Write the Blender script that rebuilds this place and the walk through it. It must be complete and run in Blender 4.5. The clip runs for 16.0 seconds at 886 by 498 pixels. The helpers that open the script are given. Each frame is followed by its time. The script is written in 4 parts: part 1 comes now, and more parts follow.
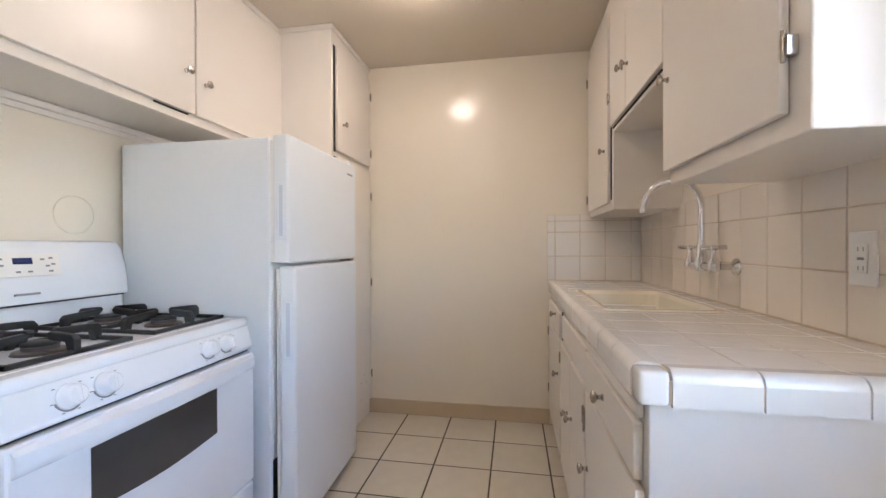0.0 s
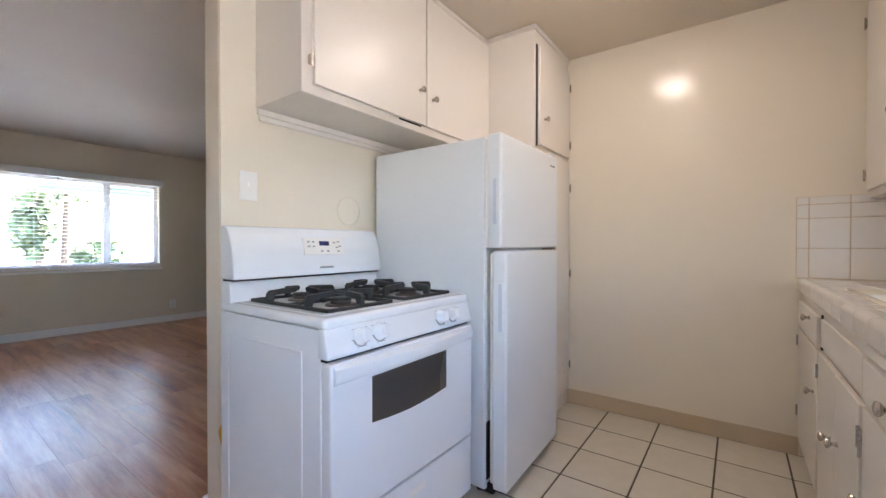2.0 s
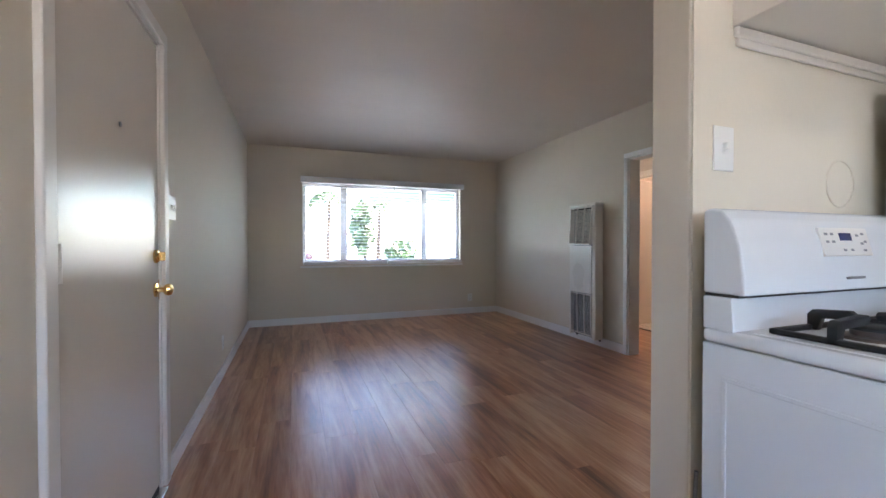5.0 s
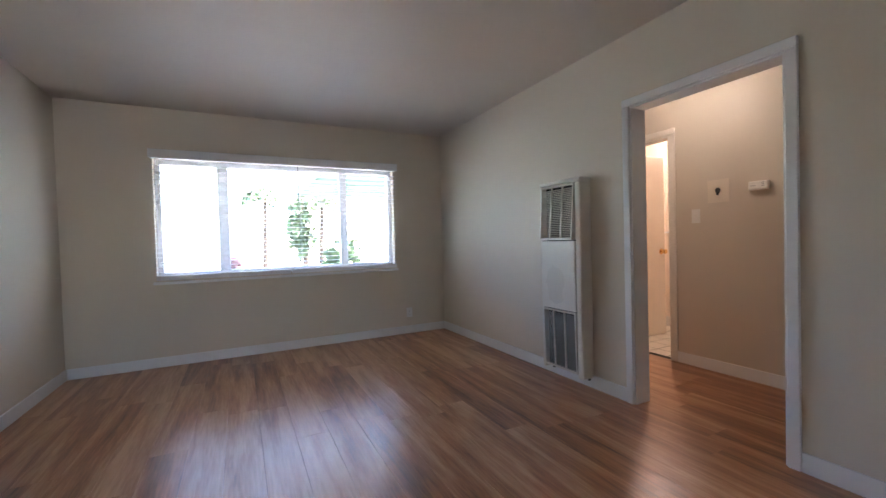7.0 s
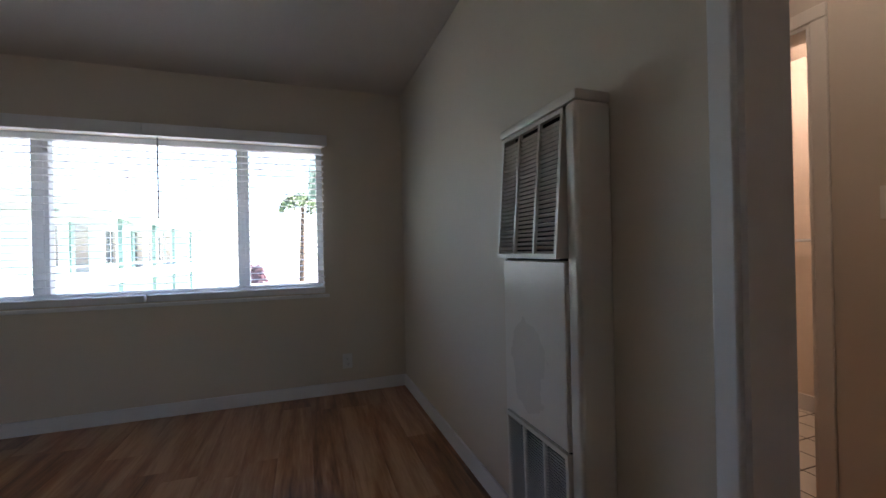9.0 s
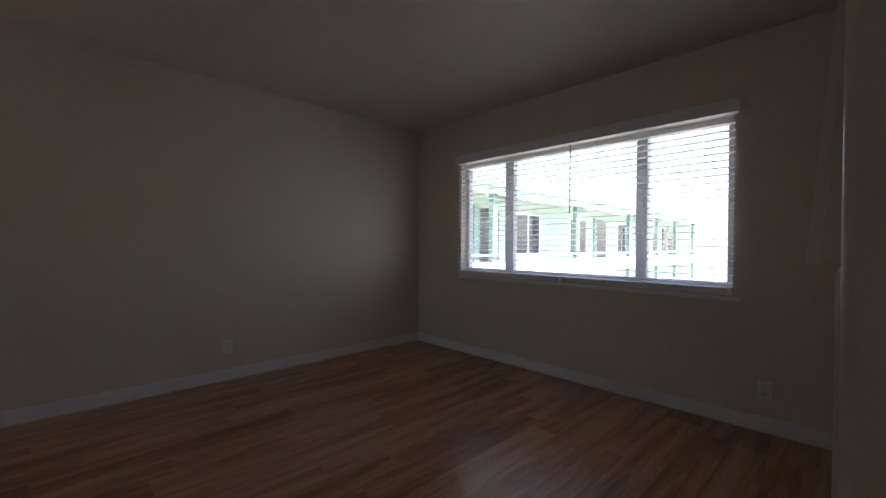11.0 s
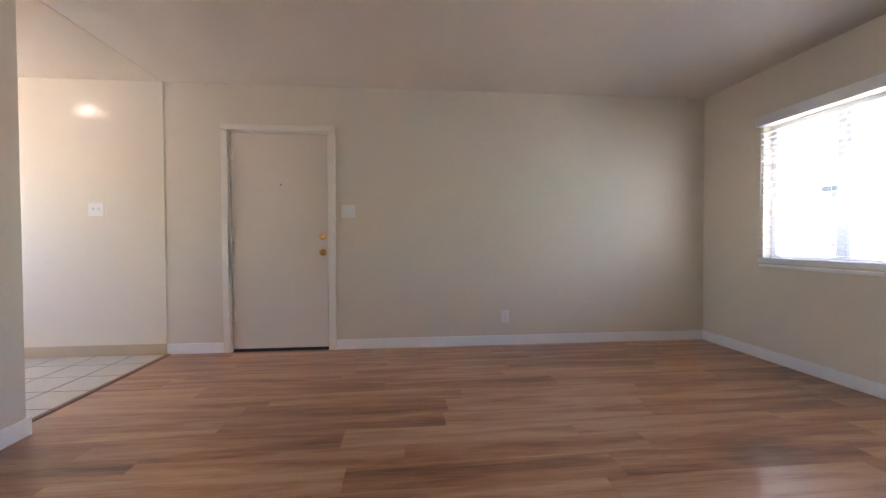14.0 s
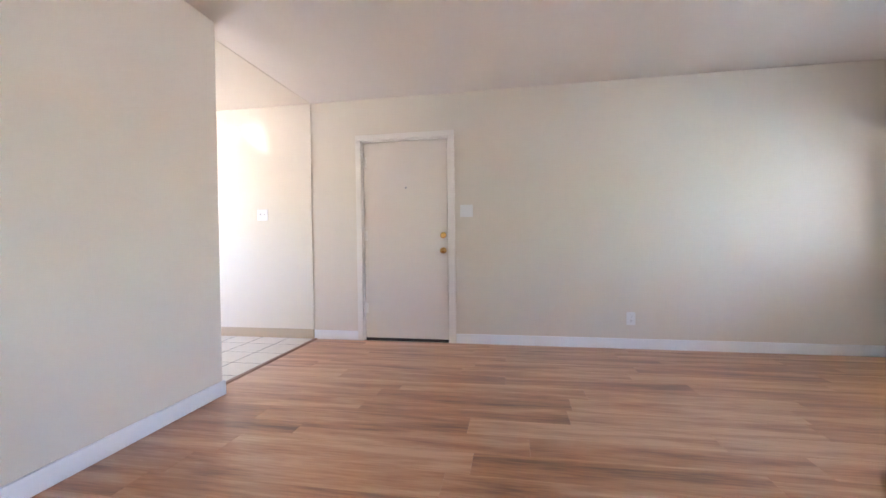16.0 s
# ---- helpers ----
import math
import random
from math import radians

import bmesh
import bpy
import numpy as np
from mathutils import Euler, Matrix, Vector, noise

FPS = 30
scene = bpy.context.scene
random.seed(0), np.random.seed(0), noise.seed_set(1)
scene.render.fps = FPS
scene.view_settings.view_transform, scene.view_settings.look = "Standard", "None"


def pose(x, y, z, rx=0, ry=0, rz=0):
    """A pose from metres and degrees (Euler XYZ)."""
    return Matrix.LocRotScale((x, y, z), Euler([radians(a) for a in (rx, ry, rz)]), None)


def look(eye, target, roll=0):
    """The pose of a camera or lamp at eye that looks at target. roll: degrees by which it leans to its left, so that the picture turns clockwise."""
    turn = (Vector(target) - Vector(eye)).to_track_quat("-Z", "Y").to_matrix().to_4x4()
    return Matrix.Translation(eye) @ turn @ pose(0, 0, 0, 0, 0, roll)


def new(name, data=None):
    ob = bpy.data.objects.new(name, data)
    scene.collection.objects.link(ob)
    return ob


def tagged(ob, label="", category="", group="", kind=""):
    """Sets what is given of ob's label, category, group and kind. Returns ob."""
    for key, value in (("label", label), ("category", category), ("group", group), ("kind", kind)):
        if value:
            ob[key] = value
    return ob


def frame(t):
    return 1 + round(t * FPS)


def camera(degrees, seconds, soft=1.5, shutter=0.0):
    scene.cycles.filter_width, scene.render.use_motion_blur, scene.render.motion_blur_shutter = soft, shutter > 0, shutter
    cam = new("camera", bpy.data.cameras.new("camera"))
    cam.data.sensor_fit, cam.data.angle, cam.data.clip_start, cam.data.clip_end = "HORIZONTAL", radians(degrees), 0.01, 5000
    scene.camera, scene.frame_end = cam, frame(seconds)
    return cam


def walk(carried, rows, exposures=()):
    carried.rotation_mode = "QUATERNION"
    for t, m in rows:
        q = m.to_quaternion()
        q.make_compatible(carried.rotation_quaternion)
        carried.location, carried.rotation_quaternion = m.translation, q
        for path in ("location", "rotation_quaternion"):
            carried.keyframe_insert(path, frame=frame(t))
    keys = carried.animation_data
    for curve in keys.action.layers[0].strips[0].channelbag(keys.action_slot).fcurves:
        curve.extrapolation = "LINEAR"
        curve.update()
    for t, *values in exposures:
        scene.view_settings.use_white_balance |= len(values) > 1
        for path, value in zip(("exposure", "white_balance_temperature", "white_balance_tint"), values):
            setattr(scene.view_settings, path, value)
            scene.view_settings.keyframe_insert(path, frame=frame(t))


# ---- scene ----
cam = camera(95.6, 16.0)
PATH = [
    (0, (0.77, 0.095, 1.169), (0.423, 2.065, 1.157), -0.2),
    (0.5, (0.816, 0.109, 1.156), (0.319, 2.046, 1.142), -0.2),
    (1, (0.825, 0.096, 1.145), (0.146, 1.977, 1.129), -0.1),
    (1.5, (0.773, 0.045, 1.131), (-0.133, 1.828, 1.111), 0.1),
    (2, (0.734, -0.022, 1.121), (-0.448, 1.591, 1.101), 0.0),
    (2.5, (0.726, -0.099, 1.107), (-0.743, 1.258, 1.084), 0.0),
    (3, (0.681, -0.166, 1.092), (-1.004, 0.911, 1.065), 0.0),
    (3.5, (0.57, -0.24, 1.08), (-1.261, 0.564, 1.049), 0.3),
    (4, (0.346, -0.323, 1.092), (-1.534, 0.359, 1.053), 0.4),
    (4.2, (0.249, -0.332, 1.108), (-1.631, 0.351, 1.073), 0.3),
    (6.5, (-1.05, 0.32, 1.113), (-2.89, 1.102, 1.08), -1.5),
    (7, (-1.44, 0.584, 1.12), (-3.225, 1.485, 1.077), -1.6),
    (7.5, (-1.804, 0.952, 1.135), (-3.507, 1.999, 1.09), -1.9),
    (8, (-2.177, 1.343, 1.138), (-3.873, 2.401, 1.088), -1.8),
    (8.2, (-2.306, 1.511, 1.137), (-4.0, 2.573, 1.102), -1.7),
    (10.5, (-2.955, 2.694, 1.122), (-4.64, 1.62, 1.122), -0.0),
    (11, (-2.92, 2.776, 1.118), (-4.314, 1.343, 1.098), 0.4),
    (11.5, (-2.93, 2.823, 1.103), (-4.064, 1.177, 1.068), 0.4),
    (12, (-2.962, 2.86, 1.102), (-3.941, 1.116, 1.046), 0.5),
    (12.5, (-3.0, 2.94, 1.084), (-3.804, 1.11, 1.025), 0.3),
    (13, (-3.007, 2.987, 1.068), (-3.603, 1.078, 1.011), 0.1),
    (13.5, (-2.984, 2.994, 1.043), (-3.375, 1.034, 0.992), -0.2),
    (14, (-2.981, 3.006, 1.011), (-3.172, 1.015, 0.97), -0.2),
    (14.5, (-2.971, 3.037, 0.994), (-2.982, 1.037, 0.958), -0.4),
    (15, (-2.956, 3.058, 1.002), (-2.829, 1.062, 0.961), -0.4),
    (15.5, (-2.934, 3.057, 0.995), (-2.693, 1.072, 0.958), -0.5),
    (16, (-2.911, 3.066, 0.993), (-2.563, 1.097, 0.956), -0.7),
]
EXPOSURES = [(0, 4.25, 6450, 20), (2, 4.2, 6350, 20), (3.5, 3.88, 6180, 20), (6.5, 4.22, 6200, 20), (8, 3.5, 6250, 20), (10.5, 2.25, 6600, 22),
             (11.5, 2.38, 6800, 24), (12.5, 2.75, 6950, 25), (13.5, 3.95, 7000, 25), (14.5, 5.0, 6450, 24), (16, 5.38, 6150, 22)]
walk(cam, [(t, look(eye, target, roll)) for t, eye, target, roll in PATH], EXPOSURES)


# ---- exposure and light ----
world = bpy.data.worlds.new("sky")
scene.world = world
world.use_nodes = True
wn = world.node_tree
sky = wn.nodes.new("ShaderNodeTexSky")
sky.sky_type = 'NISHITA'
sky.sun_disc = False
sky.sun_elevation = radians(58)
sky.sun_rotation = radians(355)
wn.nodes["Background"].inputs["Strength"].default_value = 0.15
wn.links.new(sky.outputs[0], wn.nodes["Background"].inputs["Color"])
sun = new("sun", bpy.data.lights.new("sun", "SUN"))
sun.data.energy = 5.0
sun.data.angle = radians(0.5)
sun.data.color = (1.0, 0.95, 0.87)
sun.matrix_world = look((0, 0, 0), (0.04, -0.50, -0.85))

# ---- materials ----
def mat(name, color, rough=0.5, metal=0.0, var=0.06, scale=3.0, bump=0.0, bscale=80.0, spec=0.5, coat=0.0,
        stretch=(1, 1, 1), island=0.0, obj=0.0, emit=0.0, fine=0.0):
    m = bpy.data.materials.new(name)
    m.use_nodes = True
    nt = m.node_tree
    b = nt.nodes["Principled BSDF"]
    b.inputs["Roughness"].default_value = rough
    b.inputs["Metallic"].default_value = metal
    b.inputs["Specular IOR Level"].default_value = spec
    b.inputs["Coat Weight"].default_value = coat
    b.inputs["Coat Roughness"].default_value = 0.12
    geo = nt.nodes.new("ShaderNodeNewGeometry")
    mp = nt.nodes.new("ShaderNodeMapping")
    mp.inputs["Scale"].default_value = stretch
    nt.links.new(geo.outputs["Position"], mp.inputs["Vector"])
    n1 = nt.nodes.new("ShaderNodeTexNoise")
    n1.inputs["Scale"].default_value = scale
    n1.inputs["Detail"].default_value = 6
    nt.links.new(mp.outputs[0], n1.inputs["Vector"])
    n2 = nt.nodes.new("ShaderNodeTexNoise")
    n2.inputs["Scale"].default_value = bscale
    n2.inputs["Detail"].default_value = 3
    nt.links.new(mp.outputs[0], n2.inputs["Vector"])
    val = nt.nodes.new("ShaderNodeMath")
    val.operation = 'MULTIPLY_ADD'
    val.inputs[1].default_value = 2 * var
    val.inputs[2].default_value = 1 - var
    nt.links.new(n1.outputs["Fac"], val.inputs[0])
    last = val.outputs[0]
    for amount, kind, sock in ((island, "ShaderNodeNewGeometry", "Random Per Island"), (obj, "ShaderNodeObjectInfo", "Random")):
        if amount:
            src = nt.nodes.new(kind)
            ad = nt.nodes.new("ShaderNodeMath")
            ad.operation = 'MULTIPLY_ADD'
            ad.inputs[1].default_value = 2 * amount
            ad.inputs[2].default_value = -amount
            nt.links.new(src.outputs[sock], ad.inputs[0])
            a2 = nt.nodes.new("ShaderNodeMath")
            nt.links.new(last, a2.inputs[0])
            nt.links.new(ad.outputs[0], a2.inputs[1])
            last = a2.outputs[0]
    if fine:
        ad = nt.nodes.new("ShaderNodeMath")
        ad.operation = 'MULTIPLY_ADD'
        ad.inputs[1].default_value = fine
        nt.links.new(n2.outputs["Fac"], ad.inputs[0])
        nt.links.new(last, ad.inputs[2])
        last = ad.outputs[0]
    mul = nt.nodes.new("ShaderNodeVectorMath")
    mul.operation = 'SCALE'
    mul.inputs[0].default_value = color
    nt.links.new(last, mul.inputs["Scale"])
    nt.links.new(mul.outputs[0], b.inputs["Base Color"])
    rr = nt.nodes.new("ShaderNodeMath")
    rr.operation = 'MULTIPLY_ADD'
    rr.inputs[1].default_value = 0.16 * rough
    rr.inputs[2].default_value = rough * 0.92
    nt.links.new(n1.outputs["Fac"], rr.inputs[0])
    nt.links.new(rr.outputs[0], b.inputs["Roughness"])
    if bump:
        bp = nt.nodes.new("ShaderNodeBump")
        bp.inputs["Strength"].default_value = 1.0
        bp.inputs["Distance"].default_value = bump
        nt.links.new(n2.outputs["Fac"], bp.inputs["Height"])
        nt.links.new(bp.outputs[0], b.inputs["Normal"])
    if emit:
        b.inputs["Emission Color"].default_value = (*color, 1)
        b.inputs["Emission Strength"].default_value = emit
    return m


def wood_mat(name, dark, mid, light):
    """Laminate oak: long grain, knots and a tone of its own for each plank."""
    m = bpy.data.materials.new(name)
    m.use_nodes = True
    nt = m.node_tree
    b = nt.nodes["Principled BSDF"]
    geo = nt.nodes.new("ShaderNodeNewGeometry")
    info = nt.nodes.new("ShaderNodeObjectInfo")
    off = nt.nodes.new("ShaderNodeVectorMath")
    off.operation = 'MULTIPLY_ADD'
    off.inputs[1].default_value = (17.0, 9.0, 5.0)
    nt.links.new(info.outputs["Random"], off.inputs[0])
    nt.links.new(geo.outputs["Position"], off.inputs[2])
    mp = nt.nodes.new("ShaderNodeMapping")
    mp.inputs["Scale"].default_value = (0.75, 9.0, 1.0)
    nt.links.new(off.outputs[0], mp.inputs["Vector"])
    big = nt.nodes.new("ShaderNodeTexNoise")
    big.inputs["Scale"].default_value = 1.3
    big.inputs["Detail"].default_value = 7
    big.inputs["Distortion"].default_value = 0.7
    nt.links.new(mp.outputs[0], big.inputs["Vector"])
    fine = nt.nodes.new("ShaderNodeTexNoise")
    fine.inputs["Scale"].default_value = 9.0
    fine.inputs["Detail"].default_value = 5
    nt.links.new(mp.outputs[0], fine.inputs["Vector"])
    mix = nt.nodes.new("ShaderNodeMath")
    mix.operation = 'MULTIPLY_ADD'
    mix.inputs[1].default_value = 0.42
    nt.links.new(fine.outputs["Fac"], mix.inputs[0])
    nt.links.new(big.outputs["Fac"], mix.inputs[2])
    tone = nt.nodes.new("ShaderNodeMath")
    tone.operation = 'MULTIPLY_ADD'
    tone.inputs[1].default_value = 0.19
    nt.links.new(info.outputs["Random"], tone.inputs[0])
    nt.links.new(mix.outputs[0], tone.inputs[2])
    ramp = nt.nodes.new("ShaderNodeValToRGB")
    e = ramp.color_ramp.elements
    e[0].position, e[0].color = 0.48, (*dark, 1)
    e[1].position, e[1].color = 1.0, (*light, 1)
    k = e.new(0.74)
    k.color = (*mid, 1)
    nt.links.new(tone.outputs[0], ramp.inputs[0])
    nt.links.new(ramp.outputs[0], b.inputs["Base Color"])
    b.inputs["Roughness"].default_value = 0.30
    b.inputs["Specular IOR Level"].default_value = 0.75
    b.inputs["Coat Weight"].default_value = 0.15
    b.inputs["Coat Roughness"].default_value = 0.33
    bp = nt.nodes.new("ShaderNodeBump")
    bp.inputs["Strength"].default_value = 0.5
    bp.inputs["Distance"].default_value = 0.0006
    nt.links.new(fine.outputs["Fac"], bp.inputs["Height"])
    nt.links.new(bp.outputs[0], b.inputs["Normal"])
    return m


def glass_mat(name):
    m = bpy.data.materials.new(name)
    m.use_nodes = True
    b = m.node_tree.nodes["Principled BSDF"]
    b.inputs["Base Color"].default_value = (0.95, 0.98, 0.97, 1)
    b.inputs["Roughness"].default_value = 0.0
    b.inputs["Transmission Weight"].default_value = 1.0
    b.inputs["IOR"].default_value = 1.02
    return m


WALL = mat("living_wall_paint", (0.72, 0.65, 0.545), 0.6, spec=0.35, var=0.04, scale=0.9, bump=0.0005, bscale=140)
KWALL = mat("kitchen_wall_gloss_paint", (0.79, 0.72, 0.60), 0.2, var=0.03, scale=1.2, bump=0.0004, bscale=90)
HWALL = mat("hall_wall_paint", (0.66, 0.59, 0.50), 0.45, var=0.04, scale=1.0, bump=0.0005, bscale=140)
BWALL = mat("bath_wall_paint", (0.78, 0.66, 0.53), 0.3, var=0.03, scale=1.0, bump=0.0004, bscale=100)
CEIL = mat("ceiling_paint", (0.70, 0.63, 0.55), 0.55, var=0.05, scale=1.6, bump=0.0012, bscale=38, stretch=(1.8, 0.5, 1))
KCEIL = mat("kitchen_ceiling_paint", (0.66, 0.58, 0.47), 0.4, var=0.04, scale=1.6, bump=0.0008, bscale=60)
TRIM = mat("white_trim_paint", (0.85, 0.85, 0.85), 0.32, var=0.03, scale=4, bump=0.0001, bscale=40)
CREAMTRIM = mat("cream_trim_paint", (0.80, 0.75, 0.68), 0.3, var=0.03, scale=4, bump=0.0003, bscale=60)
TAN = mat("tan_vinyl_base", (0.56, 0.44, 0.30), 0.4, var=0.05, scale=6)
DOOR = mat("beige_door_paint", (0.73, 0.66, 0.575), 0.24, var=0.03, scale=1.5, bump=0.0003, bscale=70)
CAB = mat("cream_cabinet_enamel", (0.76, 0.71, 0.64), 0.30, var=0.012, scale=1.2, bump=0.0003, bscale=90)
ENAMEL = mat("white_appliance_enamel", (0.80, 0.83, 0.86), 0.22, var=0.015, scale=3)
PEBBLE = mat("white_textured_steel", (0.76, 0.79, 0.81), 0.34, var=0.015, scale=3, bump=0.0002, bscale=420)
PLASTIC = mat("white_plastic", (0.80, 0.79, 0.76), 0.35, var=0.02)
IVORY = mat("ivory_plastic", (0.74, 0.66, 0.55), 0.4, var=0.03)
GREY = mat("grey_print_and_shade", (0.25, 0.26, 0.28), 0.5)
CHROME = mat("chrome", (0.72, 0.72, 0.73), 0.1, 1.0, var=0.04)
NICKEL = mat("brushed_nickel", (0.50, 0.47, 0.43), 0.26, 1.0, var=0.06, scale=20)
BRASS = mat("polished_brass", (0.80, 0.52, 0.20), 0.16, 1.0, var=0.05)
# blue-grey that carries the shade of the fridge grip recess in its colour
GRIP = mat("shaded_grip_plastic", (0.58, 0.63, 0.70), 0.4, var=0.02)
BURNER = mat("sooty_burner_metal", (0.10, 0.08, 0.07), 0.45, 0.4, var=0.25, scale=40)
IRON = mat("cast_iron", (0.022, 0.026, 0.028), 0.5, 0.0, var=0.2, scale=30, bump=0.0006, bscale=300)
# near black; paints the shade inside gaps and seams, also colours feet and sockets
DARK = mat("dark_gap", (0.015, 0.014, 0.013), 0.7)
OVENGLASS = mat("oven_glass", (0.045, 0.042, 0.04), 0.06, var=0.1, coat=0.6)
LCD = mat("blue_display", (0.02, 0.03, 0.12), 0.15)
TILE = mat("cream_floor_tile", (0.62, 0.57, 0.48), 0.3, var=0.10, scale=14, bump=0.0004, bscale=60, obj=0.03, fine=0.05)
GROUT = mat("dark_grout", (0.10, 0.08, 0.065), 0.85, var=0.2, scale=20)
WTILE = mat("white_glazed_tile", (0.78, 0.75, 0.70), 0.14, var=0.02, scale=6, bump=0.0009, bscale=22, obj=0.02)
STILE = mat("cream_glazed_tile", (0.77, 0.70, 0.61), 0.16, var=0.025, scale=6, bump=0.0007, bscale=18, obj=0.02)
TGROUT = mat("tan_grout", (0.60, 0.47, 0.34), 0.85, var=0.15, scale=25)
SINK = mat("cream_porcelain", (0.80, 0.75, 0.62), 0.12, var=0.02)
WOOD = wood_mat("oak_laminate", (0.13, 0.043, 0.017), (0.42, 0.176, 0.078), (0.62, 0.35, 0.20))
STRIPWOOD = mat("wood_transition", (0.25, 0.13, 0.08), 0.4, var=0.2, scale=4, stretch=(6, 1, 1))
GLASS = glass_mat("window_glass")
VINYL = mat("white_vinyl", (0.80, 0.81, 0.83), 0.35, var=0.02)
SLAT = mat("white_blind_slat", (0.82, 0.83, 0.84), 0.4, var=0.02)
HEAT = mat("cream_heater_enamel", (0.78, 0.73, 0.65), 0.28, var=0.04, scale=3, bump=0.0002, bscale=50)
GRILLE = mat("grey_grille", (0.56, 0.54, 0.50), 0.45, 0.0, var=0.1, scale=12)
ALU = mat("aluminium", (0.62, 0.62, 0.64), 0.25, 1.0, var=0.06)
YELLOW = mat("yellow_gas_hose", (0.70, 0.38, 0.03), 0.45)
GLOBE = mat("lit_opal_glass", (1.0, 0.88, 0.74), 0.3, var=0.0, emit=2.6)
SGLOBE = mat("lit_small_opal_glass", (1.0, 0.88, 0.74), 0.3, var=0.0, emit=6.0)
HGLOBE = mat("lit_hall_bulb", (1.0, 0.85, 0.68), 0.3, var=0.0, emit=11.0)
BGLOBE = mat("lit_bath_globe", (1.0, 0.80, 0.66), 0.3, var=0.0, emit=9.0)
MINT = mat("mint_stucco", (0.40, 0.54, 0.46), 0.8, var=0.06, scale=1.5)
MINTDARK = mat("green_trim_paint", (0.20, 0.32, 0.27), 0.6, var=0.06)
FARGLASS = mat("far_window_glass", (0.05, 0.06, 0.07), 0.08)
FARWHITE = mat("far_white_paint", (0.75, 0.76, 0.75), 0.6)
ROOFING = mat("pale_roof_gravel", (0.55, 0.55, 0.53), 0.9, var=0.1, scale=6)
GROUND = mat("pale_concrete", (0.33, 0.32, 0.30), 0.9, var=0.12, scale=0.5)
LEAF = mat("leaf", (0.15, 0.20, 0.095), 0.6, var=0.3, scale=2.5, island=0.35)
BLOSSOM = mat("pink_blossom_leaf", (0.36, 0.24, 0.25), 0.6, var=0.3, scale=2.5, island=0.3)
BARK = mat("bark", (0.12, 0.085, 0.06), 0.9, var=0.3, scale=8)

# ---- builders ----
BASE = {}


def box(bm, x0, x1, y0, y1, z0, z1, bev=0.0, seg=1):
    t = bmesh.new()
    bmesh.ops.create_cube(t, size=1.0)
    m = Matrix.Translation(((x0 + x1) / 2, (y0 + y1) / 2, (z0 + z1) / 2)) @ Matrix.Diagonal((abs(x1 - x0), abs(y1 - y0), abs(z1 - z0), 1))
    bmesh.ops.transform(t, matrix=m, verts=t.verts)
    if bev:
        bmesh.ops.bevel(t, geom=t.edges[:], offset=bev, segments=seg, affect='EDGES', profile=0.5)
    add(bm, t)
    return bm


def add(bm, t):
    me = bpy.data.meshes.new("t")
    t.to_mesh(me)
    t.free()
    bm.from_mesh(me)
    bpy.data.meshes.remove(me)


def lathe(bm, prof, place, axis, n=18):
    """Turns a profile of (radius, height) about an axis from a place."""
    t = bmesh.new()
    rings = []
    for r, h in prof:
        rings.append([t.verts.new((r * math.cos(2 * math.pi * i / n), r * math.sin(2 * math.pi * i / n), h)) for i in range(n)])
    for a, b in zip(rings, rings[1:]):
        for i in range(n):
            t.faces.new((a[i], a[(i + 1) % n], b[(i + 1) % n], b[i]))
    t.faces.new(rings[0][::-1])
    t.faces.new(rings[-1])
    q = Vector((0, 0, 1)).rotation_difference(Vector(axis)).to_matrix().to_4x4()
    bmesh.ops.transform(t, matrix=Matrix.Translation(place) @ q, verts=t.verts)
    bmesh.ops.recalc_face_normals(t, faces=t.faces)
    add(bm, t)
    return bm


def tube(bm, pts, r, n=12):
    """A round tube along points; r is one radius or one for each point."""
    t = bmesh.new()
    rs = r if isinstance(r, (list, tuple)) else [r] * len(pts)
    pts = [Vector(p) for p in pts]
    up = Vector((0.13, 0.31, 0.94)).normalized()
    rings = []
    for i, p in enumerate(pts):
        d = (pts[min(i + 1, len(pts) - 1)] - pts[max(i - 1, 0)]).normalized()
        u = d.cross(up)
        if u.length < 0.05:
            u = d.cross(Vector((1, 0, 0)))
        u.normalize()
        v = d.cross(u)
        rings.append([t.verts.new(p + rs[i] * (math.cos(2 * math.pi * k / n) * u + math.sin(2 * math.pi * k / n) * v)) for k in range(n)])
    for a, b in zip(rings, rings[1:]):
        for k in range(n):
            t.faces.new((a[k], a[(k + 1) % n], b[(k + 1) % n], b[k]))
    t.faces.new(rings[0][::-1])
    t.faces.new(rings[-1])
    bmesh.ops.recalc_face_normals(t, faces=t.faces)
    add(bm, t)
    return bm


def extrude_profile(bm, pts, axis, a, b, bev=0.0):
    """A closed outline in the plane across an axis ('x' takes y, z; 'y' takes x, z), drawn out from a to b."""
    t = bmesh.new()
    def at(p, s):
        return (s, p[0], p[1]) if axis == 'x' else (p[0], s, p[1])
    va = [t.verts.new(at(p, a)) for p in pts]
    vb = [t.verts.new(at(p, b)) for p in pts]
    n = len(pts)
    t.faces.new(va)
    t.faces.new(vb[::-1])
    for i in range(n):
        t.faces.new((va[i], vb[i], vb[(i + 1) % n], va[(i + 1) % n]))
    bmesh.ops.recalc_face_normals(t, faces=t.faces)
    if bev:
        bmesh.ops.bevel(t, geom=t.edges[:], offset=bev, segments=2, affect='EDGES', profile=0.5)
    add(bm, t)
    return bm


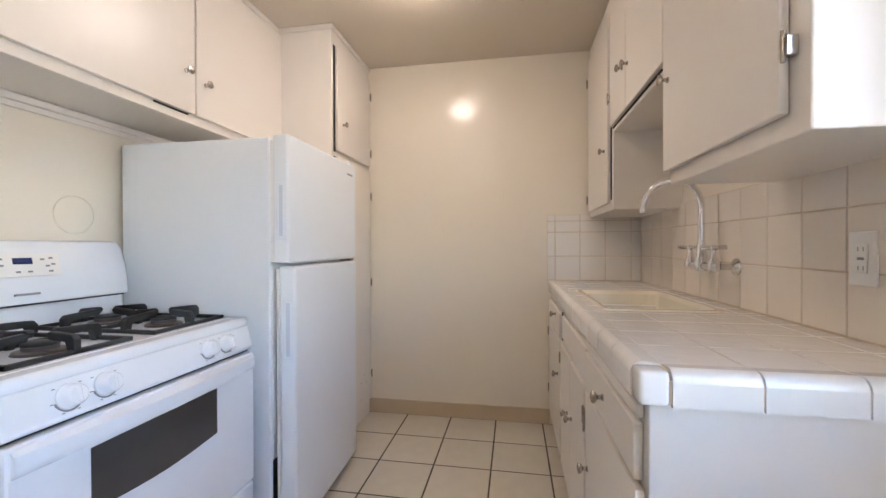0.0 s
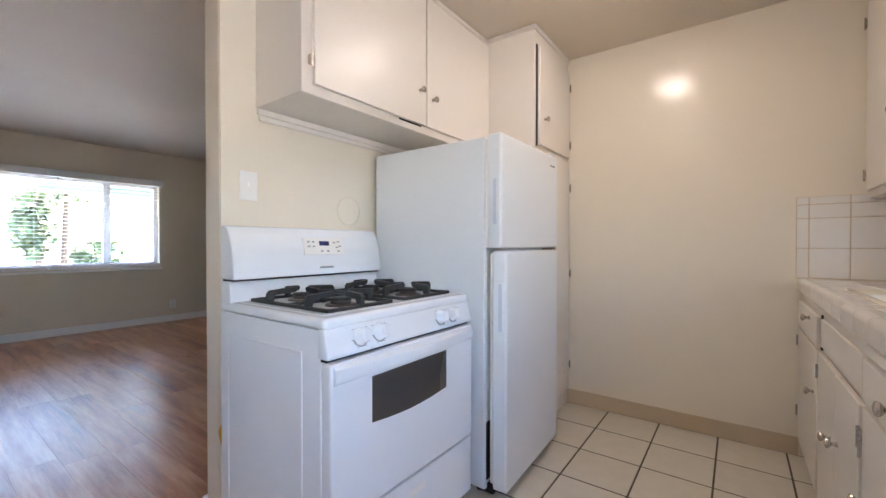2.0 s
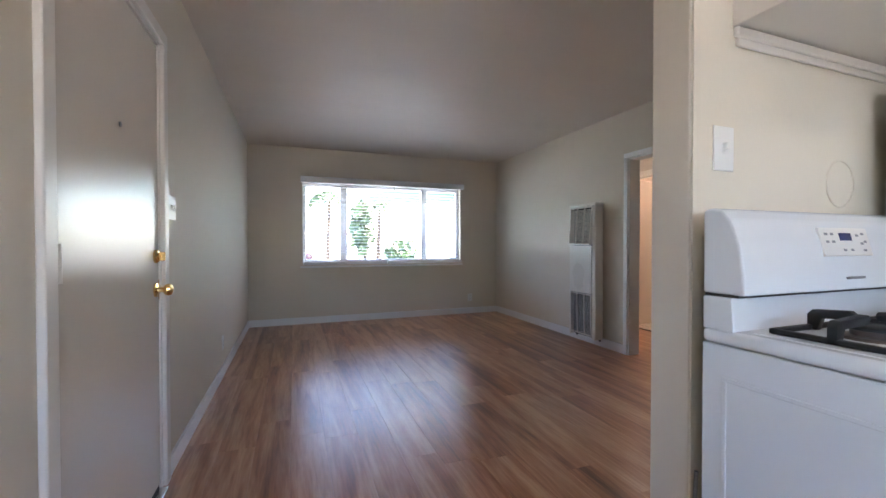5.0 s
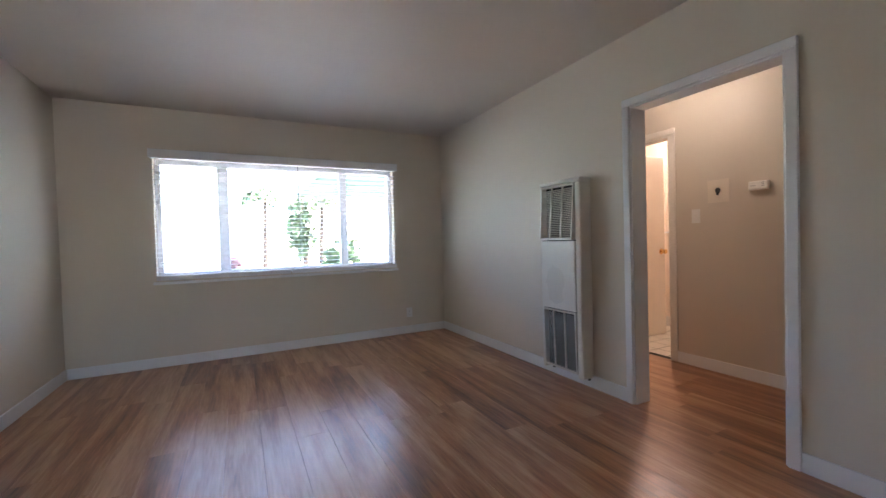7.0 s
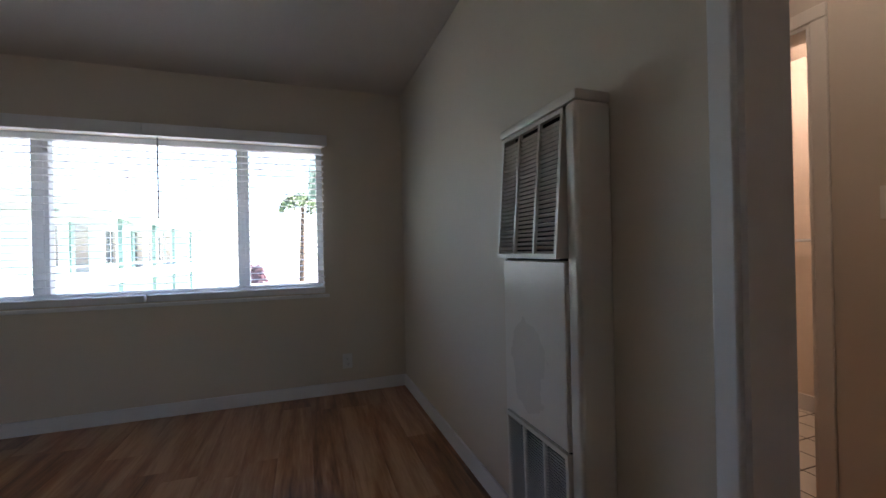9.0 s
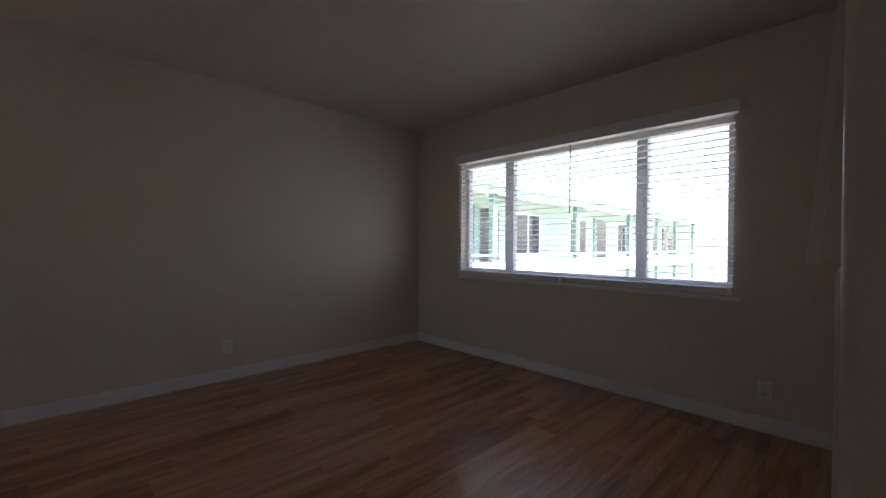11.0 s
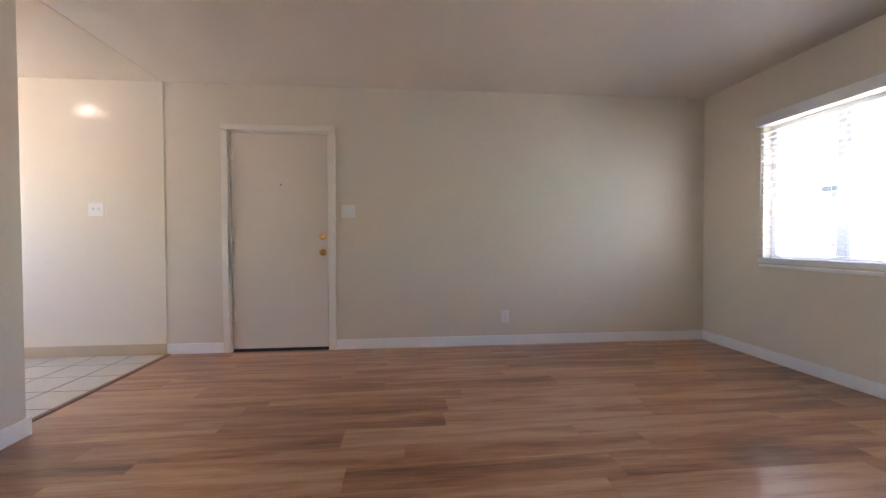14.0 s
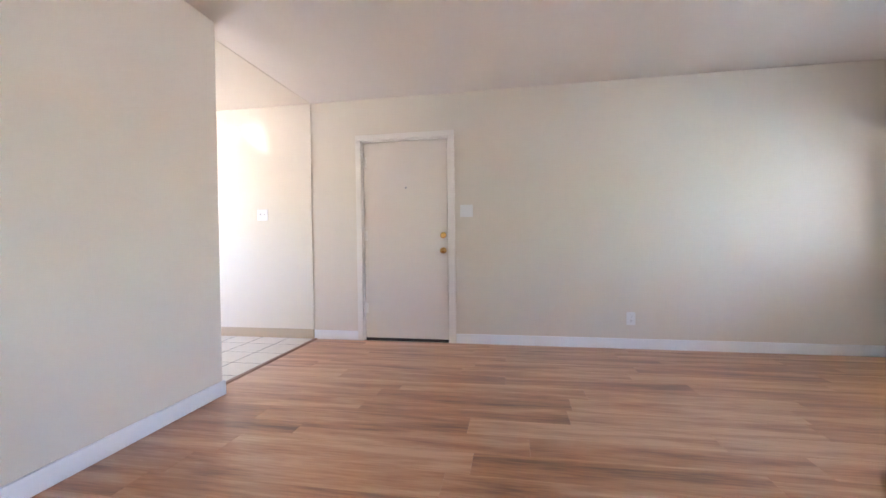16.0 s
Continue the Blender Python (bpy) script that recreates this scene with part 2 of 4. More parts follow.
def smooth(me, angle=35):
    me.shade_smooth()
    me.set_sharp_from_angle(angle=radians(angle))
    n = len(me.polygons)
    if n > 6:
        # broad flat faces keep their own normals beside small rounded edges
        touching = {}
        for p in me.polygons:
            for key in p.edge_keys:
                touching.setdefault(key, []).append(p.area)
        flat = me.attributes.get("sharp_edge") or me.attributes.new("sharp_edge", 'BOOLEAN', 'EDGE')
        for e in me.edges:
            a = touching.get(e.key, [])
            if len(a) == 2 and max(a) > 0.003 and min(a) < 0.3 * max(a):
                flat.data[e.index].value = True


def mesh_of(name, bm, material, round_off=True):
    me = bpy.data.meshes.new(name)
    bm.to_mesh(me)
    bm.free()
    me.materials.append(material)
    if round_off:
        smooth(me)
    return me


def thing(name, base, label, category, group="", kind=""):
    ob = new(name)
    ob.empty_display_size = 0.1
    ob.location = base
    BASE[ob.name] = Vector(base)
    return tagged(ob, label, category, group, kind)


def solid(name, bm, material, label="", category="", group="", kind=""):
    ob = new(name, mesh_of(name, bm, material))
    return tagged(ob, label, category, group, kind)


def part(name, bm, material, parent, label=""):
    ob = new(name, mesh_of(name, bm, material))
    ob.parent = parent
    ob.matrix_parent_inverse = Matrix.Translation(-BASE.get(parent.name, Vector((0, 0, 0))))
    if label:
        ob["label"] = label
    return ob


def piece(name, me, place, parent):
    ob = new(name, me)
    ob.location = place
    ob.parent = parent
    ob.matrix_parent_inverse = Matrix.Translation(-BASE.get(parent.name, Vector((0, 0, 0))))
    return ob


def B():
    return bmesh.new()


def bx(*a, bev=0.0, seg=1):
    return box(B(), *a, bev=bev, seg=seg)


def wall_with_holes(axis, a0, a1, d0, d1, z0, z1, holes):
    """A wall along x or y from a0 to a1, between depths d0 and d1, with rectangular openings (from, to, bottom, top)."""
    bm = B()
    cuts = sorted({a0, a1, *[h[0] for h in holes], *[h[1] for h in holes]})
    for u, v in zip(cuts, cuts[1:]):
        spans = [(z0, z1)]
        for h in holes:
            if h[0] <= u and v <= h[1]:
                spans = [s for lo, hi in spans for s in ((lo, min(hi, h[2])), (max(lo, h[3]), hi)) if s[1] - s[0] > 1e-4]
        for lo, hi in spans:
            if axis == 'x':
                box(bm, u, v, d0, d1, lo, hi)
            else:
                box(bm, d0, d1, u, v, lo, hi)
    bmesh.ops.remove_doubles(bm, verts=bm.verts, dist=1e-5)
    return bm


# ---- the plan ----
XW, XP0, XP1, XR = -6.0, -1.01, -0.885, 1.57      # window wall, partition faces, kitchen wall
YE, YH, YB, YP = -0.8, 2.88, 2.81, 0.725          # entry wall, heater wall, kitchen back wall, partition end
ZC = 2.43
WY0, WY1, WZ0, WZ1 = -0.118, 2.235, 0.83, 1.965    # living-room window opening
DX0, DX1, DZ = -2.292, -1.404, 2.012               # entry door opening
HX0, HX1, HZ = -3.232, -2.395, 1.955              # hall opening
KY0, KY1, KZ0, KZ1 = -0.70, 0.50, 0.92, 1.90      # kitchen window opening
YHB = 3.98                                        # hall far wall

# ---- structure ----
solid("wall_west", wall_with_holes('y', YE - 0.15, YH + 0.12, XW - 0.16, XW, 0, ZC + 0.05, [(WY0, WY1, WZ0, WZ1)]), WALL,
      "beige painted living room wall around the wide window", "wall", kind="structure")
solid("wall_south", wall_with_holes('x', XW - 0.16, -0.86, YE - 0.15, YE, 0, ZC + 0.05, [(DX0, DX1, 0, DZ)]), WALL,
      "beige painted wall around the entry door", "wall", kind="structure")
solid("wall_south_kitchen", bx(-0.86, XR + 0.15, YE - 0.15, YE + 0.007, 0, ZC + 0.05), KWALL,
      "cream gloss painted kitchen wall beside the entry", "wall", kind="structure")
solid("wall_north", wall_with_holes('x', XW, XP0 + 0.0, YH, YH + 0.12, 0, ZC + 0.05, [(HX0, HX1, 0, HZ)]), WALL,
      "beige painted wall with heater and hall opening", "wall", kind="structure")
part_wall = solid("wall_partition", bx(XP0, XP1 - 0.006, YP, YH + 0.12, 0, ZC + 0.05, bev=0.006, seg=2), WALL,
      "partition wall between living room and kitchen, open at its end", "wall", kind="structure")
solid("wall_partition_kitchen", bx(XP1 - 0.006, XP1, YP + 0.003, YB, 0, ZC + 0.04), KWALL,
      "cream gloss painted kitchen side of the partition", "wall", kind="structure")
solid("wall_kitchen_back", bx(XP1 - 0.12, XR + 0.15, YB, YB + 0.12, 0, ZC + 0.05), KWALL,
      "plain cream gloss painted end wall of the kitchen", "wall", kind="structure")
solid("wall_east", wall_with_holes('y', YE, YB, XR, XR + 0.15, 0, ZC + 0.05, [(KY0, KY1, KZ0, KZ1)]), KWALL,
      "cream gloss painted kitchen wall behind the counter", "wall", kind="structure")
# hall and bathroom shell
solid("wall_hall_far", wall_with_holes('x', -4.9, -1.3, YHB, YHB + 0.12, 0, 2.48, [(-4.42, -3.70, 0, 1.985), (-2.735, -2.0, 0, 1.985)]), HWALL,
      "beige painted hallway wall with switch and alarm", "wall", kind="structure")
solid("wall_hall_left", bx(-4.9, -4.78, YH + 0.12, YHB, 0, 2.48), HWALL, "plain beige hallway end wall", "wall", kind="structure")
solid("wall_hall_right", bx(-1.42, -1.3, YH + 0.12, YHB, 0, 2.48), HWALL, "plain beige hallway end wall", "wall", kind="structure")
solid("wall_hall_near", wall_with_holes('x', -4.9, -1.3, YH + 0.12, YH + 0.126, 0, 2.48, [(HX0, HX1, 0, HZ)]), HWALL,
      "plain beige hallway side of the living room wall", "wall", kind="structure")
solid("wall_bath_far", bx(-5.6, -3.2, 5.25, 5.35, 0, 2.48), BWALL, "warm cream bathroom wall behind a towel bar", "wall", kind="structure")
solid("wall_bath_left", bx(-5.6, -5.5, YHB + 0.12, 5.25, 0, 2.48), BWALL, "warm cream bathroom side wall", "wall", kind="structure")
solid("wall_bath_right", bx(-3.3, -3.2, YHB + 0.12, 5.25, 0, 2.48), BWALL, "warm cream bathroom side wall", "wall", kind="structure")
solid("wall_bath_near", bx(-5.6, -4.9, YHB, YHB + 0.12, 0, 2.48), BWALL, "plain bathroom wall", "wall", kind="structure")
solid("wall_closet", bx(-2.9, -1.9, YHB + 0.2, YHB + 0.3, 0, 2.48), HWALL, "plain wall behind the hall door", "wall", kind="structure")
# ceilings
solid("ceiling", bx(XW - 0.16, -0.86, YE - 0.15, YH + 0.12, ZC, ZC + 0.12), CEIL, "warm white painted living room ceiling", "ceiling", kind="structure")
solid("ceiling_kitchen", bx(-0.86, XR + 0.15, YE - 0.15, YB + 0.12, ZC - 0.004, ZC + 0.12), KCEIL, "cream painted kitchen ceiling", "ceiling", kind="structure")
solid("ceiling_hall", bx(-5.6, -1.3, YH + 0.12, 5.35, 2.36, 2.5), HWALL, "beige painted hallway ceiling", "ceiling", kind="structure")
# floors
floor = solid("floor", bx(XW - 0.16, -0.87, YE - 0.15, YHB + 0.06, -0.12, -0.009), DARK, "oak laminate plank floor, living room and hall", "floor", kind="structure")
kfloor = solid("floor_kitchen", bx(-0.87, XR + 0.15, YE - 0.15, YB + 0.12, -0.12, -0.0012), GROUT, "cream square ceramic tile kitchen floor with dark grout", "floor", kind="structure")
bfloor = solid("floor_bath", bx(-5.6, -1.3, YHB + 0.06, 5.35, -0.12, -0.0012), GROUT, "pale square ceramic tile bathroom floor", "floor", kind="structure")
solid("floor_transition", extrude_profile(B(), [(-0.90, 0.0), (-0.892, 0.008), (-0.862, 0.008), (-0.852, 0.0), (-0.852, -0.01), (-0.90, -0.01)], 'y', YE, YP - 0.012), STRIPWOOD,
      "brown wooden threshold strip between laminate and tile", "threshold", kind="structure")


def baseboard(name, x0, x1, y0, y1, h=0.095, material=TRIM, label="white painted baseboard along the wall"):
    solid(name, bx(x0, x1, y0, y1, 0.0005, h, bev=0.004, seg=2), material, label, "baseboard", kind="structure")


T = 0.014
baseboard("baseboard_west", XW, XW + T, YE + T, YH - T)
baseboard("baseboard_south", XW, -2.352, YE, YE + T)
baseboard("baseboard_south_short", -1.344, -0.865, YE, YE + T)
baseboard("baseboard_north", XW, -3.2825, YH - T, YH)
baseboard("baseboard_north_right", -2.3445, XP0 - T, YH - T, YH)
baseboard("baseboard_partition", XP0 - T, XP0, YP - T, YH)
baseboard("baseboard_partition_end", XP0, XP1 - 0.005, YP - T, YP)
baseboard("baseboard_hall", -3.645, -2.79, YHB - T, YHB, 0.095)
baseboard("baseboard_kitchen_south", -0.858, XR, YE + 0.007, YE + 0.014, 0.10, TAN, "tan vinyl cove base along the kitchen wall")
baseboard("baseboard_kitchen_back", -0.24, 1.0, YB - 0.008, YB, 0.10, TAN, "tan vinyl cove base along the kitchen end wall")
baseboard("baseboard_kitchen_east", XR - 0.008, XR, YE + 0.014, 0.86, 0.10, TAN, "tan vinyl cove base along the kitchen wall")


def casing(name, axis, a0, a1, d, out, z, w=0.06, material=TRIM, label="white painted door casing"):
    """Three boards round an opening, standing proud of the wall at depth d."""
    c = thing(name, ((a0 + a1) / 2, d, 0), label, "door frame", kind="structure")
    lo, hi = min(d, d + out), max(d, d + out)
    for u, v in ((a0 - w, a0), (a1, a1 + w)):
        part("casing_side", bx(u, v, lo, hi, 0.001, z - 0.0005, bev=0.005, seg=3), material, c)
    part("casing_top", bx(a0 - w, a1 + w, lo - (0.001 if out < 0 else 0), hi + (0.001 if out > 0 else 0), z, z + w, bev=0.005, seg=3), material, c)
    return c


# hall opening with its lining
c = casing("trim_hall_opening", 'x', HX0, HX1, YH, -0.020, HZ, w=0.05, label="white painted casing around the open hall doorway")
for u, v in ((HX0 - 0.001, HX0 + 0.012), (HX1 - 0.012, HX1 + 0.001)):
    part("jamb", bx(u, v, YH - 0.004, YH + 0.13, 0.001, HZ), TRIM, c)
part("head_jamb", bx(HX0 + 0.012, HX1 - 0.012, YH - 0.004, YH + 0.13, HZ - 0.012, HZ + 0.001), TRIM, c)
# bathroom door frame and leaf
c = casing("trim_bath_door", 'x', -4.42, -3.70, YHB, -0.014, 1.985, w=0.055, material=CREAMTRIM, label="cream painted casing around the bathroom doorway")
for u, v in ((-4.421, -4.405), (-3.715, -3.699)):
    part("jamb", bx(u, v, YHB - 0.003, YHB + 0.12, 0.001, 1.985), CREAMTRIM, c)
part("head_jamb", bx(-4.405, -3.715, YHB - 0.003, YHB + 0.12, 1.97, 1.986), CREAMTRIM, c)


def round_knob(bm, place, axis, s=1.0):
    return lathe(bm, [(0.031 * s, 0), (0.031 * s, 0.006 * s), (0.012 * s, 0.010 * s), (0.011 * s, 0.03 * s), (0.022 * s, 0.036 * s), (0.027 * s, 0.048 * s),
                      (0.024 * s, 0.060 * s), (0.010 * s, 0.066 * s)], place, axis, 20)


d = thing("door_2", (-4.40, YHB + 0.13, 0), "cream painted bathroom door standing open", "door", kind="structure")
leaf = bx(0, 0.035, 0, 0.70, 0.012, 1.965, bev=0.002)
turn = Matrix.Translation((-4.40, YHB + 0.125, 0)) @ Matrix.Rotation(radians(-4), 4, 'Z')
bmesh.ops.transform(leaf, matrix=turn, verts=leaf.verts)
part("leaf", leaf, DOOR, d)
part("door_knob", round_knob(B(), turn @ Vector((0.035, 0.64, 0.93)), (1, 0, 0)), BRASS, d, "round brass door knob")
# closed hall door
c = casing("trim_hall_door", 'x', -2.735, -2.0, YHB, -0.014, 1.985, w=0.055, material=CREAMTRIM, label="cream painted casing around the closed hall door")
d = thing("door_3", (-2.37, YHB + 0.02, 0), "cream painted flush hall door, closed", "door", kind="structure")
part("leaf", bx(-2.731, -2.004, YHB + 0.012, YHB + 0.047, 0.012, 1.98, bev=0.002), DOOR, d)
part("door_knob", round_knob(B(), (-2.665, YHB + 0.012, 0.93), (0, -1, 0)), BRASS, d, "round brass door knob")

# entry door
c = casing("trim_entry_door", 'x', DX0, DX1, YE, 0.020, DZ, w=0.058, material=CREAMTRIM, label="cream painted casing around the entry door")
part("jamb", bx(DX0 - 0.001, DX0 + 0.014, YE - 0.15, YE + 0.003, 0.001, DZ), CREAMTRIM, c)
part("jamb", bx(DX1 - 0.014, DX1 + 0.001, YE - 0.15, YE + 0.003, 0.001, DZ), CREAMTRIM, c)
part("head_jamb", bx(DX0 + 0.014, DX1 - 0.014, YE - 0.15, YE + 0.003, DZ - 0.014, DZ + 0.001), CREAMTRIM, c)
d = thing("door_1", ((DX0 + DX1) / 2, YE - 0.03, 0), "beige painted flush entry door, closed, with brass knobs", "door", kind="structure")
part("leaf", bx(DX0 + 0.018, DX1 - 0.018, YE - 0.045, YE - 0.004, 0.03, DZ - 0.019, bev=0.002), DOOR, d)
for u, v, lo, hi in ((DX0 + 0.002, DX0 + 0.045, 0.001, DZ - 0.002), (DX1 - 0.045, DX1 - 0.002, 0.001, DZ - 0.002), (DX0 + 0.045, DX1 - 0.045, DZ - 0.05, DZ - 0.002), (DX0 + 0.045, DX1 - 0.045, 0.0005, 0.05)):
    # the bottom stop is near black to paint the shade under the leaf
    part("door_stop", bx(u, v, YE - 0.075, YE - 0.0455, lo, hi), DARK if hi < 0.1 else CREAMTRIM, d)
# added dark filler for the shaded gap, not a real sweep
part("under_door_shade", bx(DX0 + 0.02, DX1 - 0.02, YE - 0.04, YE - 0.008, 0.0085, 0.029), DARK, d, "dark strip painting the shaded gap under the door")
part("threshold", bx(DX0 + 0.015, DX1 - 0.015, YE - 0.12, YE + 0.028, 0.0005, 0.008, bev=0.002), ALU, d, "aluminium threshold plate")
part("door_knob", round_knob(B(), (DX0 + 0.060, YE - 0.004, 0.907), (0, 1, 0)), BRASS, d, "round brass door knob")
bolt = lathe(B(), [(0.030, 0), (0.030, 0.008), (0.024, 0.014), (0.012, 0.016), (0.012, 0.02), (0.006, 0.021)], (DX0 + 0.060, YE - 0.004, 1.055), (0, 1, 0), 20)
box(bolt, DX0 + 0.055, DX0 + 0.065, YE + 0.012, YE + 0.034, 1.035, 1.075, bev=0.003)
part("deadbolt", bolt, BRASS, d, "brass deadbolt thumb turn")
part("latch_plate", bx(DX0 + 0.0135, DX0 + 0.0175, YE - 0.035, YE - 0.002, 0.86, 0.95), BRASS, d, "brass strike plate")
part("peephole", lathe(B(), [(0.009, 0), (0.009, 0.004), (0.004, 0.005)], (-1.86, YE - 0.004, 1.53), (0, 1, 0), 14), GREY, d, "small dark peephole")
for hz in (0.33, 1.06, 1.80):
    h = tube(B(), [(DX1 - 0.018, YE + 0.009, hz - 0.05), (DX1 - 0.018, YE + 0.009, hz + 0.05)], 0.010)
    box(h, DX1 - 0.05, DX1 - 0.016, YE - 0.0045, YE - 0.0015, hz - 0.05, hz + 0.05)
    part("hinge", h, CREAMTRIM, d, "painted-over butt hinge")


def plate(name, place, normal, w, h, kind, label):
    """A wall plate with a switch or sockets; normal is one of the four wall directions."""
    g = thing(name, place, label, "outlet" if "outlet" in name else "switch")
    q = Vector((0, 1, 0)).rotation_difference(Vector(normal)).to_matrix().to_4x4() if Vector(normal) != Vector((0, -1, 0)) else Matrix.Rotation(math.pi, 4, 'Z')
    m = Matrix.Translation(place) @ q
    def put(nm, bm, material, lab=""):
        bmesh.ops.transform(bm, matrix=m, verts=bm.verts)
        part(nm, bm, material, g, lab)
    put("cover", bx(-w / 2, w / 2, 0.0005, 0.006, -h / 2, h / 2, bev=0.0025, seg=2), PLASTIC)
    if kind == "toggle":
        n = max(1, round(w / 0.06) - 0) if w > 0.1 else 1
        for i in range(n):
            cx = (i - (n - 1) / 2) * 0.046
            b = bx(cx - 0.005, cx + 0.005, 0.006, 0.017, -0.003, 0.014, bev=0.002)
            box(b, cx - 0.006, cx + 0.006, 0.006, 0.0075, -0.012, 0.016)
            put("toggle", b, PLASTIC)
    elif kind == "outlet":
        for s in (-0.02, 0.02):
            put("socket", bx(-0.017, 0.017, 0.006, 0.0085, s - 0.014, s + 0.014, bev=0.003), PLASTIC)
            b = bx(-0.008, -0.006, 0.0085, 0.009, s - 0.004, s + 0.006)
            box(b, 0.006, 0.008, 0.0085, 0.009, s - 0.004, s + 0.006)
            box(b, -0.002, 0.002, 0.0085, 0.009, s - 0.011, s - 0.007)
            put("slots", b, DARK)
    elif kind == "decora":
        put("socket", bx(-0.017, 0.017, 0.006, 0.009, -0.034, 0.034, bev=0.002), PLASTIC)
        b = bx(-0.009, 0.009, 0.009, 0.0097, -0.003, 0.003)
        for s in (-0.022, 0.022):
            box(b, -0.008, -0.006, 0.009, 0.0096, s - 0.005, s + 0.005)
            box(b, 0.006, 0.008, 0.009, 0.0096, s - 0.005, s + 0.005)
        put("slots", b, GREY)
    return g


plate("light_switch", (-0.297, YE + 0.007, 1.297), (0, 1, 0), 0.125, 0.118, "toggle", "white double toggle switch plate on the cream kitchen wall")
plate("light_switch", (-2.463, YE, 1.287), (0, 1, 0), 0.125, 0.118, "toggle", "white double switch plate beside the entry door")
plate("wall_outlet", (-3.948, YE, 0.276), (0, 1, 0), 0.076, 0.118, "outlet", "white duplex outlet low on the beige entry wall")
plate("wall_outlet", (XW, 2.402, 0.255), (1, 0, 0), 0.076, 0.118, "outlet", "white duplex outlet low beside the window corner")
plate("light_switch", (XP1, 0.835, 1.362), (1, 0, 0), 0.076, 0.118, "toggle", "white toggle switch plate above the stove's side")
plate("wall_outlet", (XR - 0.01, 1.165, 1.138), (-1, 0, 0), 0.076, 0.125, "decora", "white safety outlet set in the tiled backsplash")
plate("light_switch", (-3.476, YHB, 1.262), (0, -1, 0), 0.07, 0.115, "toggle", "white toggle switch on the hallway wall")

# patched thermostat plate and alarm in the hall
g = thing("thermostat_plate", (-3.30, YHB, 1.45), "beige cover plate with a dark wire hole", "wall plate")
part("back_plate", bx(-3.38, -3.22, YHB - 0.004, YHB - 0.0005, 1.36, 1.54, bev=0.001), IVORY, g)
part("inner_plate", bx(-3.335, -3.265, YHB - 0.007, YHB - 0.004, 1.385, 1.49, bev=0.001), IVORY, g)
hole = lathe(B(), [(0.022, 0), (0.018, 0.004), (0.004, 0.005)], (-3.30, YHB - 0.007, 1.455), (0, -1, 0), 9)
lathe(hole, [(0.011, 0), (0.008, 0.003), (0.002, 0.004)], (-3.302, YHB - 0.007, 1.427), (0, -1, 0), 7)
part("wire_hole", hole, DARK, g, "ragged dark hole with wire ends")
g = thing("smoke_alarm", (-3.01, YHB, 1.456), "white oblong alarm box on the hallway wall", "alarm")
part("case", bx(-3.072, -2.948, YHB - 0.042, YHB - 0.0005, 1.425, 1.487, bev=0.008, seg=3), PLASTIC, g)
for k in range(3):
    part("vent_slot", bx(-2.985, -2.967, YHB - 0.0428, YHB - 0.0418, 1.447 + 0.012 * k, 1.452 + 0.012 * k), GREY, g)
part("label_bar", bx(-3.055, -3.02, YHB - 0.0426, YHB - 0.0418, 1.452, 1.456), GREY, g)
# hall lamp
g = thing("hall_lamp", (-3.40, 3.42, 2.36), "bare lit bulb on a hallway ceiling holder", "ceiling lamp")
part("holder", lathe(B(), [(0.055, 0), (0.055, -0.012), (0.028, -0.03), (0.024, -0.05)], (-3.40, 3.42, 2.36), (0, 0, 1), 20), PLASTIC, g)
part("bulb", lathe(B(), [(0.014, -0.05), (0.02, -0.065), (0.032, -0.09), (0.03, -0.115), (0.016, -0.13), (0.003, -0.134)], (-3.40, 3.42, 2.36), (0, 0, 1), 20), HGLOBE, g, "lit warm bulb")
g = thing("bath_lamp", (-4.3, 4.75, 2.36), "lit bathroom ceiling globe", "ceiling lamp")
part("globe", lathe(B(), [(0.03, 0), (0.08, -0.03), (0.09, -0.07), (0.06, -0.12), (0.005, -0.135)], (-4.3, 4.75, 2.36), (0, 0, 1), 20), BGLOBE, g)
# towel bar
g = thing("towel_bar", (-4.5, 5.25, 1.14), "white towel bar on the bathroom wall", "towel bar")
part("rod", tube(B(), [(-4.85, 5.19, 1.14), (-4.20, 5.19, 1.14)], 0.009), PLASTIC, g)
for bxk in (-4.85, -4.20):
    part("bracket", bx(bxk - 0.014, bxk + 0.014, 5.175, 5.2495, 1.12, 1.16, bev=0.004), PLASTIC, g)

baseboard("baseboard_bath", -5.5, -3.3, 5.238, 5.25, 0.11, WTILE, "white tile base along the bathroom wall")

# ---- living-room window ----
w = thing("window_1", (XW - 0.1, 1.065, WZ0), "wide white vinyl slider window with three panes", "window", kind="structure")
XF0, XF1 = XW - 0.14, XW - 0.075
f = bx(XF0, XF1, WY0, WY1, WZ0, WZ0 + 0.05, bev=0.004)
box(f, XF0, XF1, WY0, WY1, WZ1 - 0.045, WZ1, bev=0.004)
box(f, XF0, XF1, WY0, WY0 + 0.045, WZ0 + 0.05, WZ1 - 0.045, bev=0.004)
box(f, XF0, XF1, WY1 - 0.045, WY1, WZ0 + 0.05, WZ1 - 0.045, bev=0.004)
part("window_frame", f, VINYL, w)
for y0, y1 in ((0.40, 0.495), (1.617, 1.697)):
    m = bx(XF0 + 0.004, XF1 + 0.006, y0, y1, WZ0 + 0.05, WZ1 - 0.045, bev=0.004)
    box(m, XF1 - 0.002, XF1 + 0.012, y0 + 0.035, y1 - 0.025, WZ0 + 0.05, WZ1 - 0.045, bev=0.003)
    part("mullion", m, VINYL, w)
